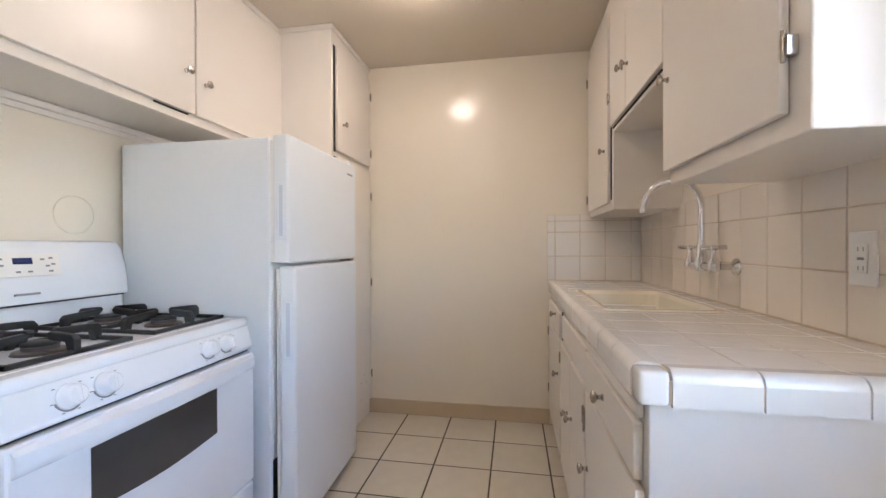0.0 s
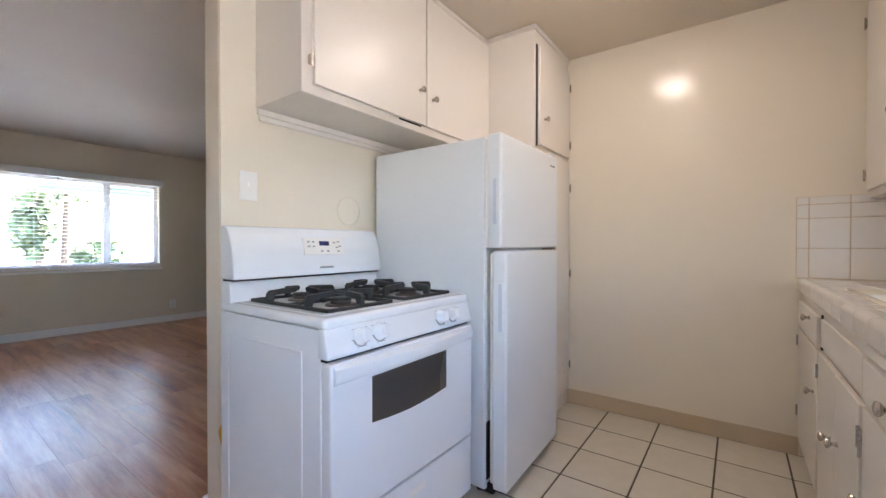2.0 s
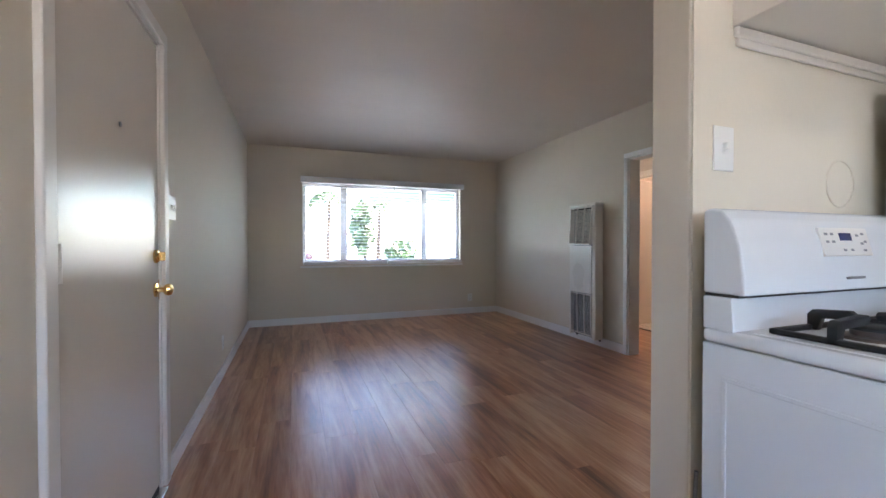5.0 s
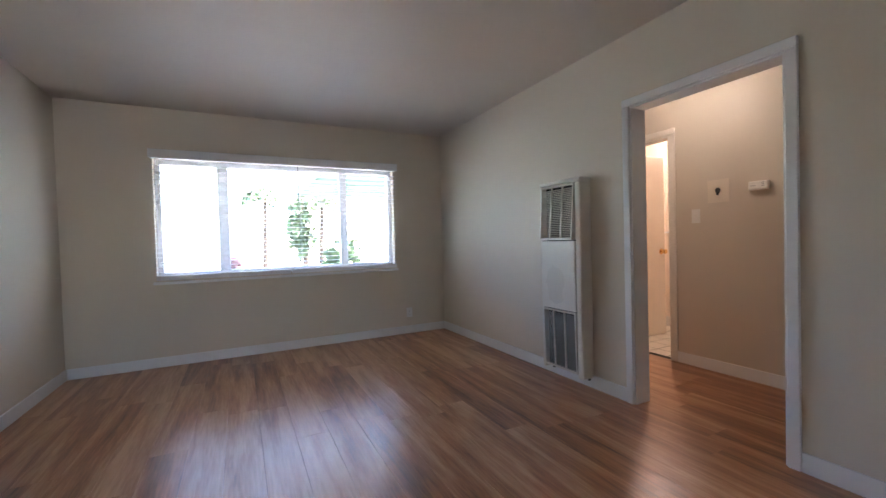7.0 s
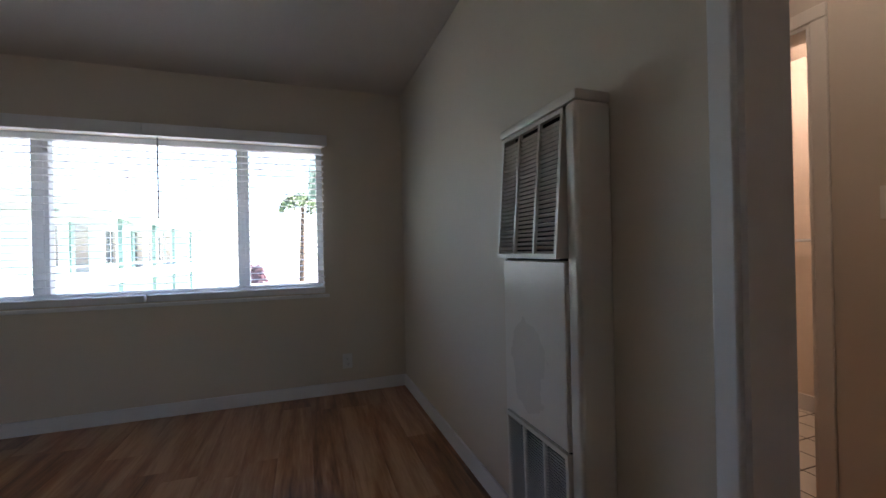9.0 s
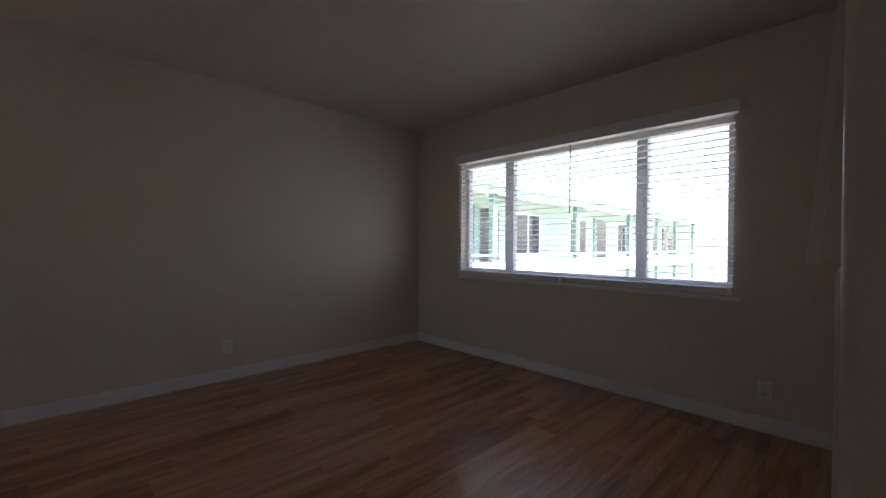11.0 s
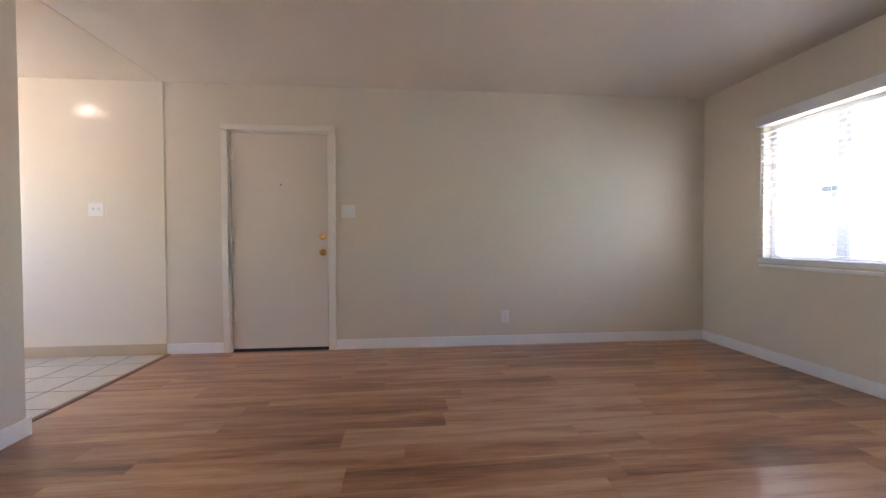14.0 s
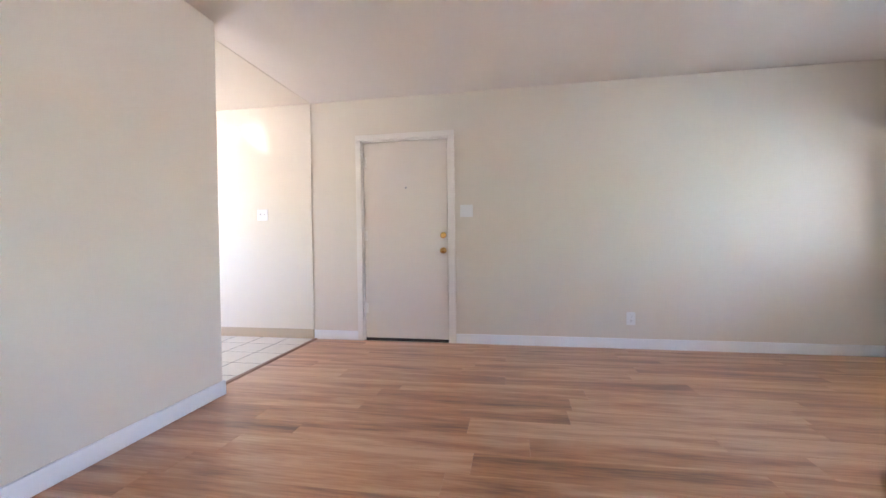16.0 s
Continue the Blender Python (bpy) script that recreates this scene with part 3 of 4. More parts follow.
for y0, y1 in ((WY0 + 0.045, 0.40), (0.495, 1.617), (1.697, WY1 - 0.045)):
    p = part("pane", bx(XF0 + 0.03, XF0 + 0.034, y0, y1, WZ0 + 0.05, WZ1 - 0.045), GLASS, w)
    p.visible_shadow = False
part("window_sill", bx(XW - 0.075, XW + 0.012, WY0 - 0.03, WY1 + 0.04, WZ0 - 0.055, WZ0 - 0.028, bev=0.004), TRIM, w)

# two faux-wood blinds side by side on one valance
SLATME = mesh_of("slat", extrude_profile(B(), [(-0.025, -0.0012), (0, 0.0016), (0.025, -0.0012), (0.025, 0.0014), (0, 0.0042), (-0.025, 0.0014)], 'y', -0.588, 0.588), SLAT)
for k, yc in enumerate((0.47, 1.655)):
    g = thing("window_blind", (XW + 0.04, yc, 1.95), "white horizontal slat blind, lowered with open slats", "blind", "blinds over the window")
    part("headrail", bx(XW + 0.002, XW + 0.06, yc - 0.60, yc + 0.60, 1.955, 1.995, bev=0.003), SLAT, g)
    part("valance", bx(XW + 0.062, XW + 0.072, yc - (0.612 if k == 0 else 0.5915), yc + (0.5915 if k == 0 else 0.617), 1.952, 2.036, bev=0.003), SLAT, g)
    n = 23
    for i in range(n):
        piece("slat", SLATME, (XW + 0.033, yc, 0.892 + i * 0.0455), g)
    part("bottom_rail", bx(XW + 0.008, XW + 0.058, yc - 0.585, yc + 0.585, 0.815, 0.862, bev=0.006, seg=2), SLAT, g)
    for dy in (-0.48, 0.0, 0.48):
        b = tube(B(), [(XW + 0.010, yc + dy, 0.83), (XW + 0.010, yc + dy, 1.95)], 0.0008, 5)
        tube(b, [(XW + 0.056, yc + dy, 0.83), (XW + 0.056, yc + dy, 1.95)], 0.0008, 5)
        part("ladder_cord", b, SLAT, g)
    yy = yc + (-0.54 if k == 0 else -0.50)
    part("tilt_wand", tube(B(), [(XW + 0.075, yy, 1.94), (XW + 0.076, yy, 1.28 if k == 0 else 1.38)], 0.0045, 8), PLASTIC if k == 0 else GREY, g)

# ---- kitchen window (lights the kitchen from beside the camera) ----
w = thing("window_2", (XR + 0.1, -0.10, KZ0), "white framed kitchen window over the bare wall", "window", kind="structure")
f = bx(XR + 0.07, XR + 0.13, KY0, KY1, KZ0, KZ0 + 0.045)
box(f, XR + 0.07, XR + 0.13, KY0, KY1, KZ1 - 0.045, KZ1)
box(f, XR + 0.07, XR + 0.13, KY0, KY0 + 0.045, KZ0 + 0.045, KZ1 - 0.045)
box(f, XR + 0.07, XR + 0.13, KY1 - 0.045, KY1, KZ0 + 0.045, KZ1 - 0.045)
part("window_frame", f, VINYL, w)
p = part("pane", bx(XR + 0.098, XR + 0.102, KY0 + 0.045, KY1 - 0.045, KZ0 + 0.045, KZ1 - 0.045), GLASS, w)
p.visible_shadow = False

# ---- wall heater ----
HL, HR, HY, HB, HT = -4.0, -3.57, 2.766, 0.075, 1.55
g = thing("wall_heater", ((HL + HR) / 2, YH, HB), "tall cream gas wall heater with upper and lower grilles", "heater")
b = bx(HL, HL + 0.028, HY + 0.004, YH - 0.0005, HB, HT - 0.03, bev=0.006, seg=2)
part("side_panel", b, HEAT, g)
part("side_panel", bx(HR - 0.05, HR, HY - 0.002, YH - 0.0005, HB, HT - 0.03, bev=0.012, seg=3), HEAT, g)
part("top_cap", bx(HL, HR, HY - 0.002, YH - 0.0005, HT - 0.03, HT, bev=0.008, seg=2), HEAT, g)
part("back_box", bx(HL + 0.029, HR - 0.051, HY + 0.045, YH - 0.001, HB + 0.01, HT - 0.031), DARK, g)
part("front_panel", bx(HL + 0.029, HR - 0.052, HY - 0.008, HY + 0.016, 0.565, 1.09, bev=0.004), HEAT, g)


def heater_grille(name, z0, z1, out0, out1, slat_material, step, count):
    """A louvred grille whose face leans from out0 at the bottom to out1 at the top, with wedge cheeks."""
    x0, x1 = HL + 0.029, HR - 0.052
    lean = math.atan2(out0 - out1, z1 - z0)
    place = Matrix.Translation((0, HY - out0, z0)) @ Matrix.Rotation(-lean, 4, 'X')
    h = (z1 - z0) / math.cos(lean)
    b = B()
    for u, v in ((x0, x0 + 0.012), (x1 - 0.012, x1)):
        box(b, u, v, 0, 0.012, 0, h)
    box(b, x0 + 0.012, x1 - 0.012, 0, 0.012, 0, 0.014)
    box(b, x0 + 0.012, x1 - 0.012, 0, 0.012, h - 0.014, h)
    for k in range(1, count):
        xc = x0 + (x1 - x0) * k / count
        box(b, xc - 0.005, xc + 0.005, -0.001, 0.010, 0.014, h - 0.014)
    bmesh.ops.transform(b, matrix=place, verts=b.verts)
    gr = part(name, b, HEAT, g)
    for u in (x0 + 0.0005, x1 - 0.0035):
        part("cheek", extrude_profile(B(), [(HY - out0 + 0.0125, z0 + 0.001), (HY + 0.04, z0 + 0.001), (HY + 0.04, z1 - 0.001), (HY - out1 + 0.0125, z1 - 0.001)], 'x', u, u + 0.003), HEAT, gr)
    part("floor_plate", bx(x0 + 0.004, x1 - 0.004, HY - min(out0, out1) + 0.012, HY + 0.04, z0 + 0.001, z0 + 0.003), HEAT, gr)
    b = B()
    for i in range(int((h - 0.03) / step)):
        t = bx(x0 + 0.012, x1 - 0.012, -0.006, 0.006, -0.0009, 0.0009)
        bmesh.ops.transform(t, matrix=place @ Matrix.Translation((0, 0.007, 0.018 + i * step)) @ Matrix.Rotation(radians(-28), 4, 'X'), verts=t.verts)
        add(b, t)
    part("louvre_slats", b, slat_material, gr)


heater_grille("upper_grille", 1.098, 1.515, 0.036, 0.002, HEAT, 0.0135, 3)
heater_grille("lower_grille", HB + 0.03, 0.56, 0.002, 0.012, GRILLE, 0.0095, 3)
for fx in (HL + 0.03, HR - 0.03):
    part("foot_clip", bx(fx - 0.008, fx + 0.008, YH - 0.03, YH - 0.001, HB - 0.02, HB), DARK, g)

# ---- kitchen: cabinets ----
def cab_knob(bm, place, axis):
    return lathe(bm, [(0.009, 0), (0.009, 0.003), (0.006, 0.006), (0.006, 0.014), (0.013, 0.019), (0.0165, 0.024), (0.015, 0.029), (0.006, 0.032)], place, axis, 18)


def cab_door(parent, xf, s, y0, y1, z0, z1, knob=None, hinges=(), name="cabinet_door"):
    """A slab door on a face at xf that looks along s on x, with its knob and surface hinges."""
    a, b = (xf + s * 0.0008, xf + s * 0.019)
    d = part(name, bx(min(a, b), max(a, b), y0, y1, z0, z1, bev=0.004, seg=2), CAB, parent)
    if knob:
        part("knob", cab_knob(B(), (b, knob[0], knob[1]), (s, 0, 0)), NICKEL, d, "round nickel knob")
    for hy, hz in hinges:
        h = bx(min(a, b + s * 0.003), max(a, b + s * 0.003), hy - 0.008, hy + 0.008, hz - 0.018, hz + 0.018, bev=0.002)
        tube(h, [(b + s * 0.003, hy, hz - 0.028), (b + s * 0.003, hy, hz + 0.028)], 0.0042, 10)
        part("hinge", h, NICKEL, d, "nickel surface hinge")
    return d


# left upper cabinet over stove and fridge
XL = -0.567
g = thing("upper_cabinet", (XP1, 1.57, 1.69), "cream painted wall cabinet over the stove and fridge", "cabinet")
b = bx(XP1 + 0.001, XL, 0.87, 2.268, 1.69, ZC - 0.004, bev=0.002)
part("body", b, CAB, g)
cab_door(g, XL, 1, 0.915, 1.584, 1.727, 2.385, (1.535, 1.893), ((0.903, 1.815), (0.903, 2.3)))
cab_door(g, XL, 1, 1.592, 2.235, 1.727, 2.385, (1.64, 1.873), ((2.248, 2.255), (2.248, 1.79)))
part("crown_strip", bx(XL, XL + 0.012, 0.87, 2.268, 2.395, ZC - 0.005, bev=0.003), CAB, g)
# dark strip laid on the face as the shade under the door
part("shadow_slot", bx(XL - 0.002, XL + 0.006, 1.40, 1.56, 1.720, 1.7255), DARK, g, "dark strip for the shaded warped gap under a door")
b = bx(XP1 + 0.0005, XP1 + 0.016, 0.872, 2.2, 1.662, 1.6895, bev=0.004)
box(b, XP1 + 0.0005, XP1 + 0.010, 0.88, 2.2, 1.640, 1.662, bev=0.003)
part("wall_moulding", b, CAB, g)
# tall cabinet beyond the fridge
XT = -0.24
g = thing("tall_cabinet", (-0.56, 2.51, 0), "cream painted floor to ceiling broom cabinet", "cabinet")
part("body", bx(XP1 + 0.001, XT, 2.22, YB - 0.001, 0.0, ZC - 0.005, bev=0.002), CAB, g)
# near black strips on the face paint the shade beside both doors
part("door_gap_shade", bx(XT - 0.003, XT + 0.004, 2.243, 2.262, 1.715, 2.32), DARK, g, "dark strip for the shaded gap beside the sagging door")
part("door_gap_shade", bx(XT - 0.003, XT + 0.004, 2.243, 2.262, 0.9, 1.69), DARK, g, "dark strip for the shaded gap beside the door")
cab_door(g, XT, 1, 2.264, 2.785, 1.725, 2.315, (2.335, 1.888), ((2.797, 2.22), (2.797, 1.82)), "upper_door")
cab_door(g, XT, 1, 2.264, 2.785, 0.11, 1.695, (2.335, 1.0), ((2.797, 1.52), (2.797, 0.92), (2.797, 0.28)), "lower_door")
for hy, hz in ((2.60, 0.27), (2.69, 0.25), (2.60, 0.16), (2.66, 0.31)):
    part("screw_hole", lathe(B(), [(0.007, 0), (0.006, 0.001)], (XT + 0.019, hy, hz), (1, 0, 0), 10), TAN, g)
part("crown_strip", bx(XT, XT + 0.012, 2.22, YB - 0.001, 2.395, ZC - 0.006, bev=0.003), CAB, g)
part("crown_side", bx(XL + 0.012, XT + 0.012, 2.208, 2.22, 2.395, ZC - 0.006, bev=0.003), CAB, g)

# right upper cabinets: three units
XU = 1.254
g = thing("upper_cabinet", (1.4, 1.17, 1.36), "cream painted wall cabinet with one slab door", "cabinet")
part("body", bx(XU, XR - 0.001, 0.853, 1.463, 1.36, ZC - 0.005, bev=0.004, seg=2), CAB, g)
cab_door(g, XU, -1, 0.905, 1.47, 1.402, 2.385, (1.425, 1.675), ((0.888, 1.515), (0.888, 2.25)))
g = thing("upper_cabinet", (1.4, 1.84, 1.73), "short cream wall cabinet over the sink", "cabinet")
part("body", bx(XU, XR - 0.001, 1.465, 2.194, 1.73, ZC - 0.005, bev=0.002), CAB, g)
cab_door(g, XU, -1, 1.475, 1.903, 1.752, 2.385, (1.868, 1.925))
cab_door(g, XU, -1, 1.908, 2.185, 1.752, 2.385, (1.948, 1.94))
# shade below the two doors, put in as a dark strip
part("shadow_slot", bx(XU - 0.006, XU + 0.002, 1.52, 2.18, 1.744, 1.7495), DARK, g, "dark strip for the shaded gap under the doors")
g = thing("upper_cabinet", (1.4, 2.5, 1.35), "narrow cream wall cabinet at the end wall", "cabinet")
part("body", bx(XU, XR - 0.001, 2.196, YB - 0.001, 1.35, ZC - 0.005, bev=0.003), CAB, g)
cab_door(g, XU, -1, 2.235, 2.765, 1.385, 2.33, (2.30, 1.66), ((2.785, 2.2), (2.785, 1.46), (2.212, 1.9)))
# dark strip on the face in place of the gap's shade
part("door_gap_shade", bx(XU - 0.004, XU + 0.002, 2.218, 2.233, 1.40, 2.32), DARK, g, "dark strip for the shaded gap beside the door")

# base cabinets
XB = 1.013
units = ((0.882, 1.455, "cream painted base cabinet with drawer, near end"), (1.457, 2.15, "cream painted sink base cabinet with two doors"), (2.152, YB - 0.001, "cream painted base cabinet against the end wall"))
for k, (y0, y1, lab) in enumerate(units):
    g = thing("base_cabinet", ((XB + XR) / 2, (y0 + y1) / 2, 0), lab, "cabinet", "base cabinets under the counter")
    b = bx(XB, XR - 0.001, y0, y1, 0.09, 0.883 if k != 1 else 0.74, bev=0.002)
    part("body", b, CAB, g)
    if k == 1:
        part("apron", bx(XB, XB + 0.018, y0, y1, 0.742, 0.883), CAB, g)
    part("toe_kick", bx(XB + (0.0 if k == 0 else 0.05), XR - 0.002, y0 + 0.001, y1 - 0.001, 0.0, 0.088), CAB, g)
    if k == 0:
        part("breadboard", bx(XB - 0.016, XB - 0.0008, 0.905, 1.44, 0.842, 0.872, bev=0.003), CAB, g)
        d = part("drawer", bx(XB - 0.019, XB - 0.0008, 0.91, 1.44, 0.722, 0.832, bev=0.004, seg=2), CAB, g)
        part("knob", cab_knob(B(), (XB - 0.019, 1.175, 0.782), (-1, 0, 0)), NICKEL, d, "round nickel knob")
        cab_door(g, XB, -1, 0.90, 1.44, 0.115, 0.71, (1.395, 0.478), ((1.447, 0.60), (1.447, 0.2)))
    elif k == 1:
        part("sink_panel", bx(XB - 0.012, XB - 0.0008, y0 + 0.02, y1 - 0.02, 0.72, 0.83, bev=0.003), CAB, g)
        m = (y0 + y1) / 2
        cab_door(g, XB, -1, y0 + 0.02, m - 0.004, 0.115, 0.70, (m - 0.06, 0.485), ((y0 + 0.008, 0.62),))
        cab_door(g, XB, -1, m + 0.004, y1 - 0.02, 0.115, 0.70, (m + 0.06, 0.46), ((y1 - 0.008, 0.62),))
    else:
        d = part("drawer", bx(XB - 0.019, XB - 0.0008, y0 + 0.03, y1 - 0.03, 0.70, 0.83, bev=0.004, seg=2), CAB, g)
        part("knob", cab_knob(B(), (XB - 0.019, 2.36, 0.80), (-1, 0, 0)), NICKEL, d, "round nickel knob")
        # dark strip paints the shade at the drawer's side
        part("shadow_slot", bx(XB - 0.006, XB + 0.002, y0 + 0.008, y0 + 0.026, 0.70, 0.84), DARK, g, "dark strip for the shaded gap beside the drawer")
        cab_door(g, XB, -1, y0 + 0.03, y1 - 0.03, 0.115, 0.69, (2.24, 0.51), ((y1 - 0.016, 0.62), (y1 - 0.016, 0.25)))

# ---- counter: core with tiles, nosing and sink ----
XC, YC0, ZT = 0.99, 0.86, 0.945
SX0, SX1, SY0, SY1 = 1.10, 1.455, 1.60, 2.19
counter = thing("countertop", (1.27, 1.83, 0.865), "white glazed tile countertop with rounded edge tiles", "countertop")
b = B()
for y0, y1, x0, x1 in ((YC0 + 0.02, SY0, XC + 0.018, XR - 0.001), (SY1, YB - 0.001, XC + 0.018, XR - 0.001), (SY0, SY1, XC + 0.018, SX0), (SY0, SY1, SX1, XR - 0.001)):
    box(b, x0, x1, y0, y1, 0.8855, ZT - 0.0025)
box(b, XC + 0.003, XC + 0.02, YC0 + 0.003, YB - 0.001, 0.8865, ZT - 0.016)
box(b, XC + 0.02, XR - 0.001, YC0 + 0.003, YC0 + 0.02, 0.8865, ZT - 0.016)
part("grout_bed", b, TGROUT, counter)
PITCH = 0.1545
xs = [XC + 0.055, 1.19, 1.345, 1.50, XR - 0.001]
ys = [YC0 + 0.054 + PITCH * i for i in range(13)]
ys = [y for y in ys if y < YB - 0.02] + [YB - 0.001]
G = 0.0018
for y0, y1 in zip(ys, ys[1:]):
    for x0, x1 in zip(xs, xs[1:]):
        for u0, u1, v0, v1 in ((x0, x1, y0, min(y1, SY0 - 0.03)), (x0, x1, max(y0, SY1 + 0.03), y1), (x0, min(x1, SX0 - 0.02), max(y0, SY0 - 0.03), min(y1, SY1 + 0.03)),
                               (max(x0, SX1 + 0.02), x1, max(y0, SY0 - 0.03), min(y1, SY1 + 0.03))):
            if u1 - u0 > 0.012 and v1 - v0 > 0.012:
                part("tile", bx(u0 + G, u1 - G, v0 + G, v1 - G, ZT - 0.008, ZT, bev=0.0018), WTILE, counter)


def nosing(a0, a1, along):
    """One rounded edge tile between a0 and a1, along the front (y) or the end (x) of the counter."""
    r = 0.022
    pts = [(0, ZT - 0.062), (0, ZT - r + 0.004)]
    for i in range(1, 7):
        a = math.pi / 2 * i / 6
        pts.append((r * (1 - math.cos(a)), ZT - r + 0.004 + r * math.sin(a)))
    pts += [(0.054, ZT + 0.001), (0.054, ZT - 0.01), (0.018, ZT - 0.02), (0.018, ZT - 0.062)]
    if along == 'y':
        return extrude_profile(B(), [(XC + u, z) for u, z in pts], 'y', a0 + G, a1 - G)
    return extrude_profile(B(), [(YC0 + u, z) for u, z in pts], 'x', a0 + G, a1 - G)


edge = [YC0 + 0.054] + ys[1:]
for y0, y1 in zip(edge, edge[1:]):
    part("edge_tile", nosing(y0, y1, 'y'), WTILE, counter)
exs = [XC + 0.054, 1.19, 1.345, 1.50, XR - 0.001]
for x0, x1 in zip(exs, exs[1:]):
    part("edge_tile", nosing(x0, x1, 'x'), WTILE, counter)
corner = bx(XC, XC + 0.054 - G, YC0, YC0 + 0.054 - G, ZT - 0.062, ZT + 0.001, bev=0.009, seg=3)
part("corner_tile", corner, WTILE, counter)

# sink: rim tiles and cream basin
sink = thing("kitchen_sink", ((SX0 + SX1) / 2, (SY0 + SY1) / 2, 0.75), "cream porcelain sink set into the tiled counter", "sink")
b = bmesh.new()
def ring(x0, x1, y0, y1, z, r, n=5):
    out = []
    for cx, cy, a0 in ((x1 - r, y1 - r, 0), (x0 + r, y1 - r, 90), (x0 + r, y0 + r, 180), (x1 - r, y0 + r, 270)):
        for i in range(n):
            a = radians(a0 + 90 * i / (n - 1))
            out.append(b.verts.new((cx + r * math.cos(a), cy + r * math.sin(a), z)))
    return out
rings = [ring(SX0 - 0.018, SX1 + 0.018, SY0 - 0.028, SY1 + 0.028, ZT - 0.006, 0.03), ring(SX0 - 0.014, SX1 + 0.014, SY0 - 0.022, SY1 + 0.022, ZT + 0.005, 0.03),
         ring(SX0 - 0.002, SX1 + 0.002, SY0 - 0.004, SY1 + 0.004, ZT + 0.004, 0.035), ring(SX0 + 0.008, SX1 - 0.008, SY0 + 0.008, SY1 - 0.008, ZT - 0.012, 0.04),
         ring(SX0 + 0.02, SX1 - 0.02, SY0 + 0.02, SY1 - 0.02, 0.80, 0.05), ring(SX0 + 0.06, SX1 - 0.06, SY0 + 0.06, SY1 - 0.06, 0.775, 0.06)]
for p, q in zip(rings, rings[1:]):
    for i in range(len(p)):
        b.faces.new((p[i], p[(i + 1) % len(p)], q[(i + 1) % len(p)], q[i]))
b.faces.new(rings[-1])
bmesh.ops.recalc_face_normals(b, faces=b.faces)
part("basin", b, SINK, sink)
part("drain", lathe(B(), [(0.04, 0), (0.04, 0.003), (0.03, 0.002), (0.006, 0.001)], ((SX0 + SX1) / 2, (SY0 + SY1) / 2, 0.7752), (0, 0, 1), 20), CHROME, sink)

# wall-mounted faucet
FY, FZ = 1.80, 1.092
g = thing("kitchen_faucet", (XR - 0.012, FY, FZ), "chrome wall-mounted faucet with gooseneck spout and two handles", "faucet")
b = tube(B(), [(XR - 0.085, FY - 0.1, FZ), (XR - 0.085, FY + 0.1, FZ)], 0.014, 16)
lathe(b, [(0.02, -0.02), (0.024, -0.008), (0.024, 0.02), (0.018, 0.04), (0.016, 0.08), (0.013, 0.10)], (XR - 0.085, FY, FZ), (0, 0, 1), 18)
part("body", b, CHROME, g)
sp = [(XR - 0.085, FY, FZ + 0.09), (XR - 0.085, FY, FZ + 0.235)]
for i in range(1, 13):
    a = math.pi * i / 12 * 0.93
    sp.append((XR - 0.085 - 0.092 * (1 - math.cos(a)), FY + 0.042 * (1 - math.cos(a)), FZ + 0.235 + 0.105 * math.sin(a)))
part("spout", tube(B(), sp + [(sp[-1][0] - 0.004, sp[-1][1] + 0.002, sp[-1][2] - 0.03)], 0.0122, 16), CHROME, g)
part("aerator", lathe(B(), [(0.013, 0), (0.014, -0.02), (0.010, -0.024)], (sp[-1][0] - 0.004, sp[-1][1] + 0.002, sp[-1][2] - 0.022), (0, 0, 1), 16), CHROME, g)
for dy in (-0.1, 0.1):
    part("inlet", lathe(B(), [(0.032, 0.0), (0.031, 0.004), (0.018, 0.012), (0.012, 0.02), (0.012, 0.075)], (XR - 0.011, FY + dy, FZ), (-1, 0, 0), 20), CHROME, g)
    h = lathe(B(), [(0.018, -0.02), (0.022, -0.01), (0.022, 0.012), (0.013, 0.026), (0.010, 0.056), (0.017, 0.062), (0.015, 0.072), (0.004, 0.076)], (XR - 0.085, FY + dy, FZ + 0.004), (0, 0, 1), 18)
    tube(h, [(XR - 0.13, FY + dy, FZ + 0.071), (XR - 0.085, FY + dy, FZ + 0.069), (XR - 0.045, FY + dy, FZ + 0.071)], [0.0095, 0.007, 0.0095], 10)
    part("handle", h, CHROME, g, "chrome cross handle")

# ---- backsplash ----
bs = thing("backsplash", (XR, 1.83, ZT), "cream glazed square tile backsplash with tan grout", "backsplash", kind="structure")
ZS = 1.372
b = bx(XR - 0.0085, XR - 0.0005, 0.853, YB - 0.0005, ZT, ZS)
box(b, 0.985, XR - 0.009, YB - 0.0085, YB - 0.0005, ZT, ZS)
part("grout_bed", b, TGROUT, bs)
zr = [ZT + 0.003, 1.104, 1.260, 1.332, ZS]
yr = [0.853] + [0.906 + 0.1545 * i for i in range(13) if 0.906 + 0.1545 * i < YB - 0.03] + [YB - 0.01]
for z0, z1 in zip(zr[:2] + [zr[2]], zr[1:3] + [zr[4]]):
    for y0, y1 in zip(yr, yr[1:]):
        part("tile", bx(XR - 0.011, XR - 0.004, y0 + G, y1 - G, z0 + G, z1 - G, bev=0.0015), STILE, bs)
xr = [0.985, 1.035, 1.19, 1.345, 1.50, XR - 0.011]
for z0, z1 in zip(zr, zr[1:]):
    for x0, x1 in zip(xr, xr[1:]):
        part("tile", bx(x0 + G, x1 - G, YB - 0.011, YB - 0.004, z0 + G, z1 - G, bev=0.0015), WTILE, bs)

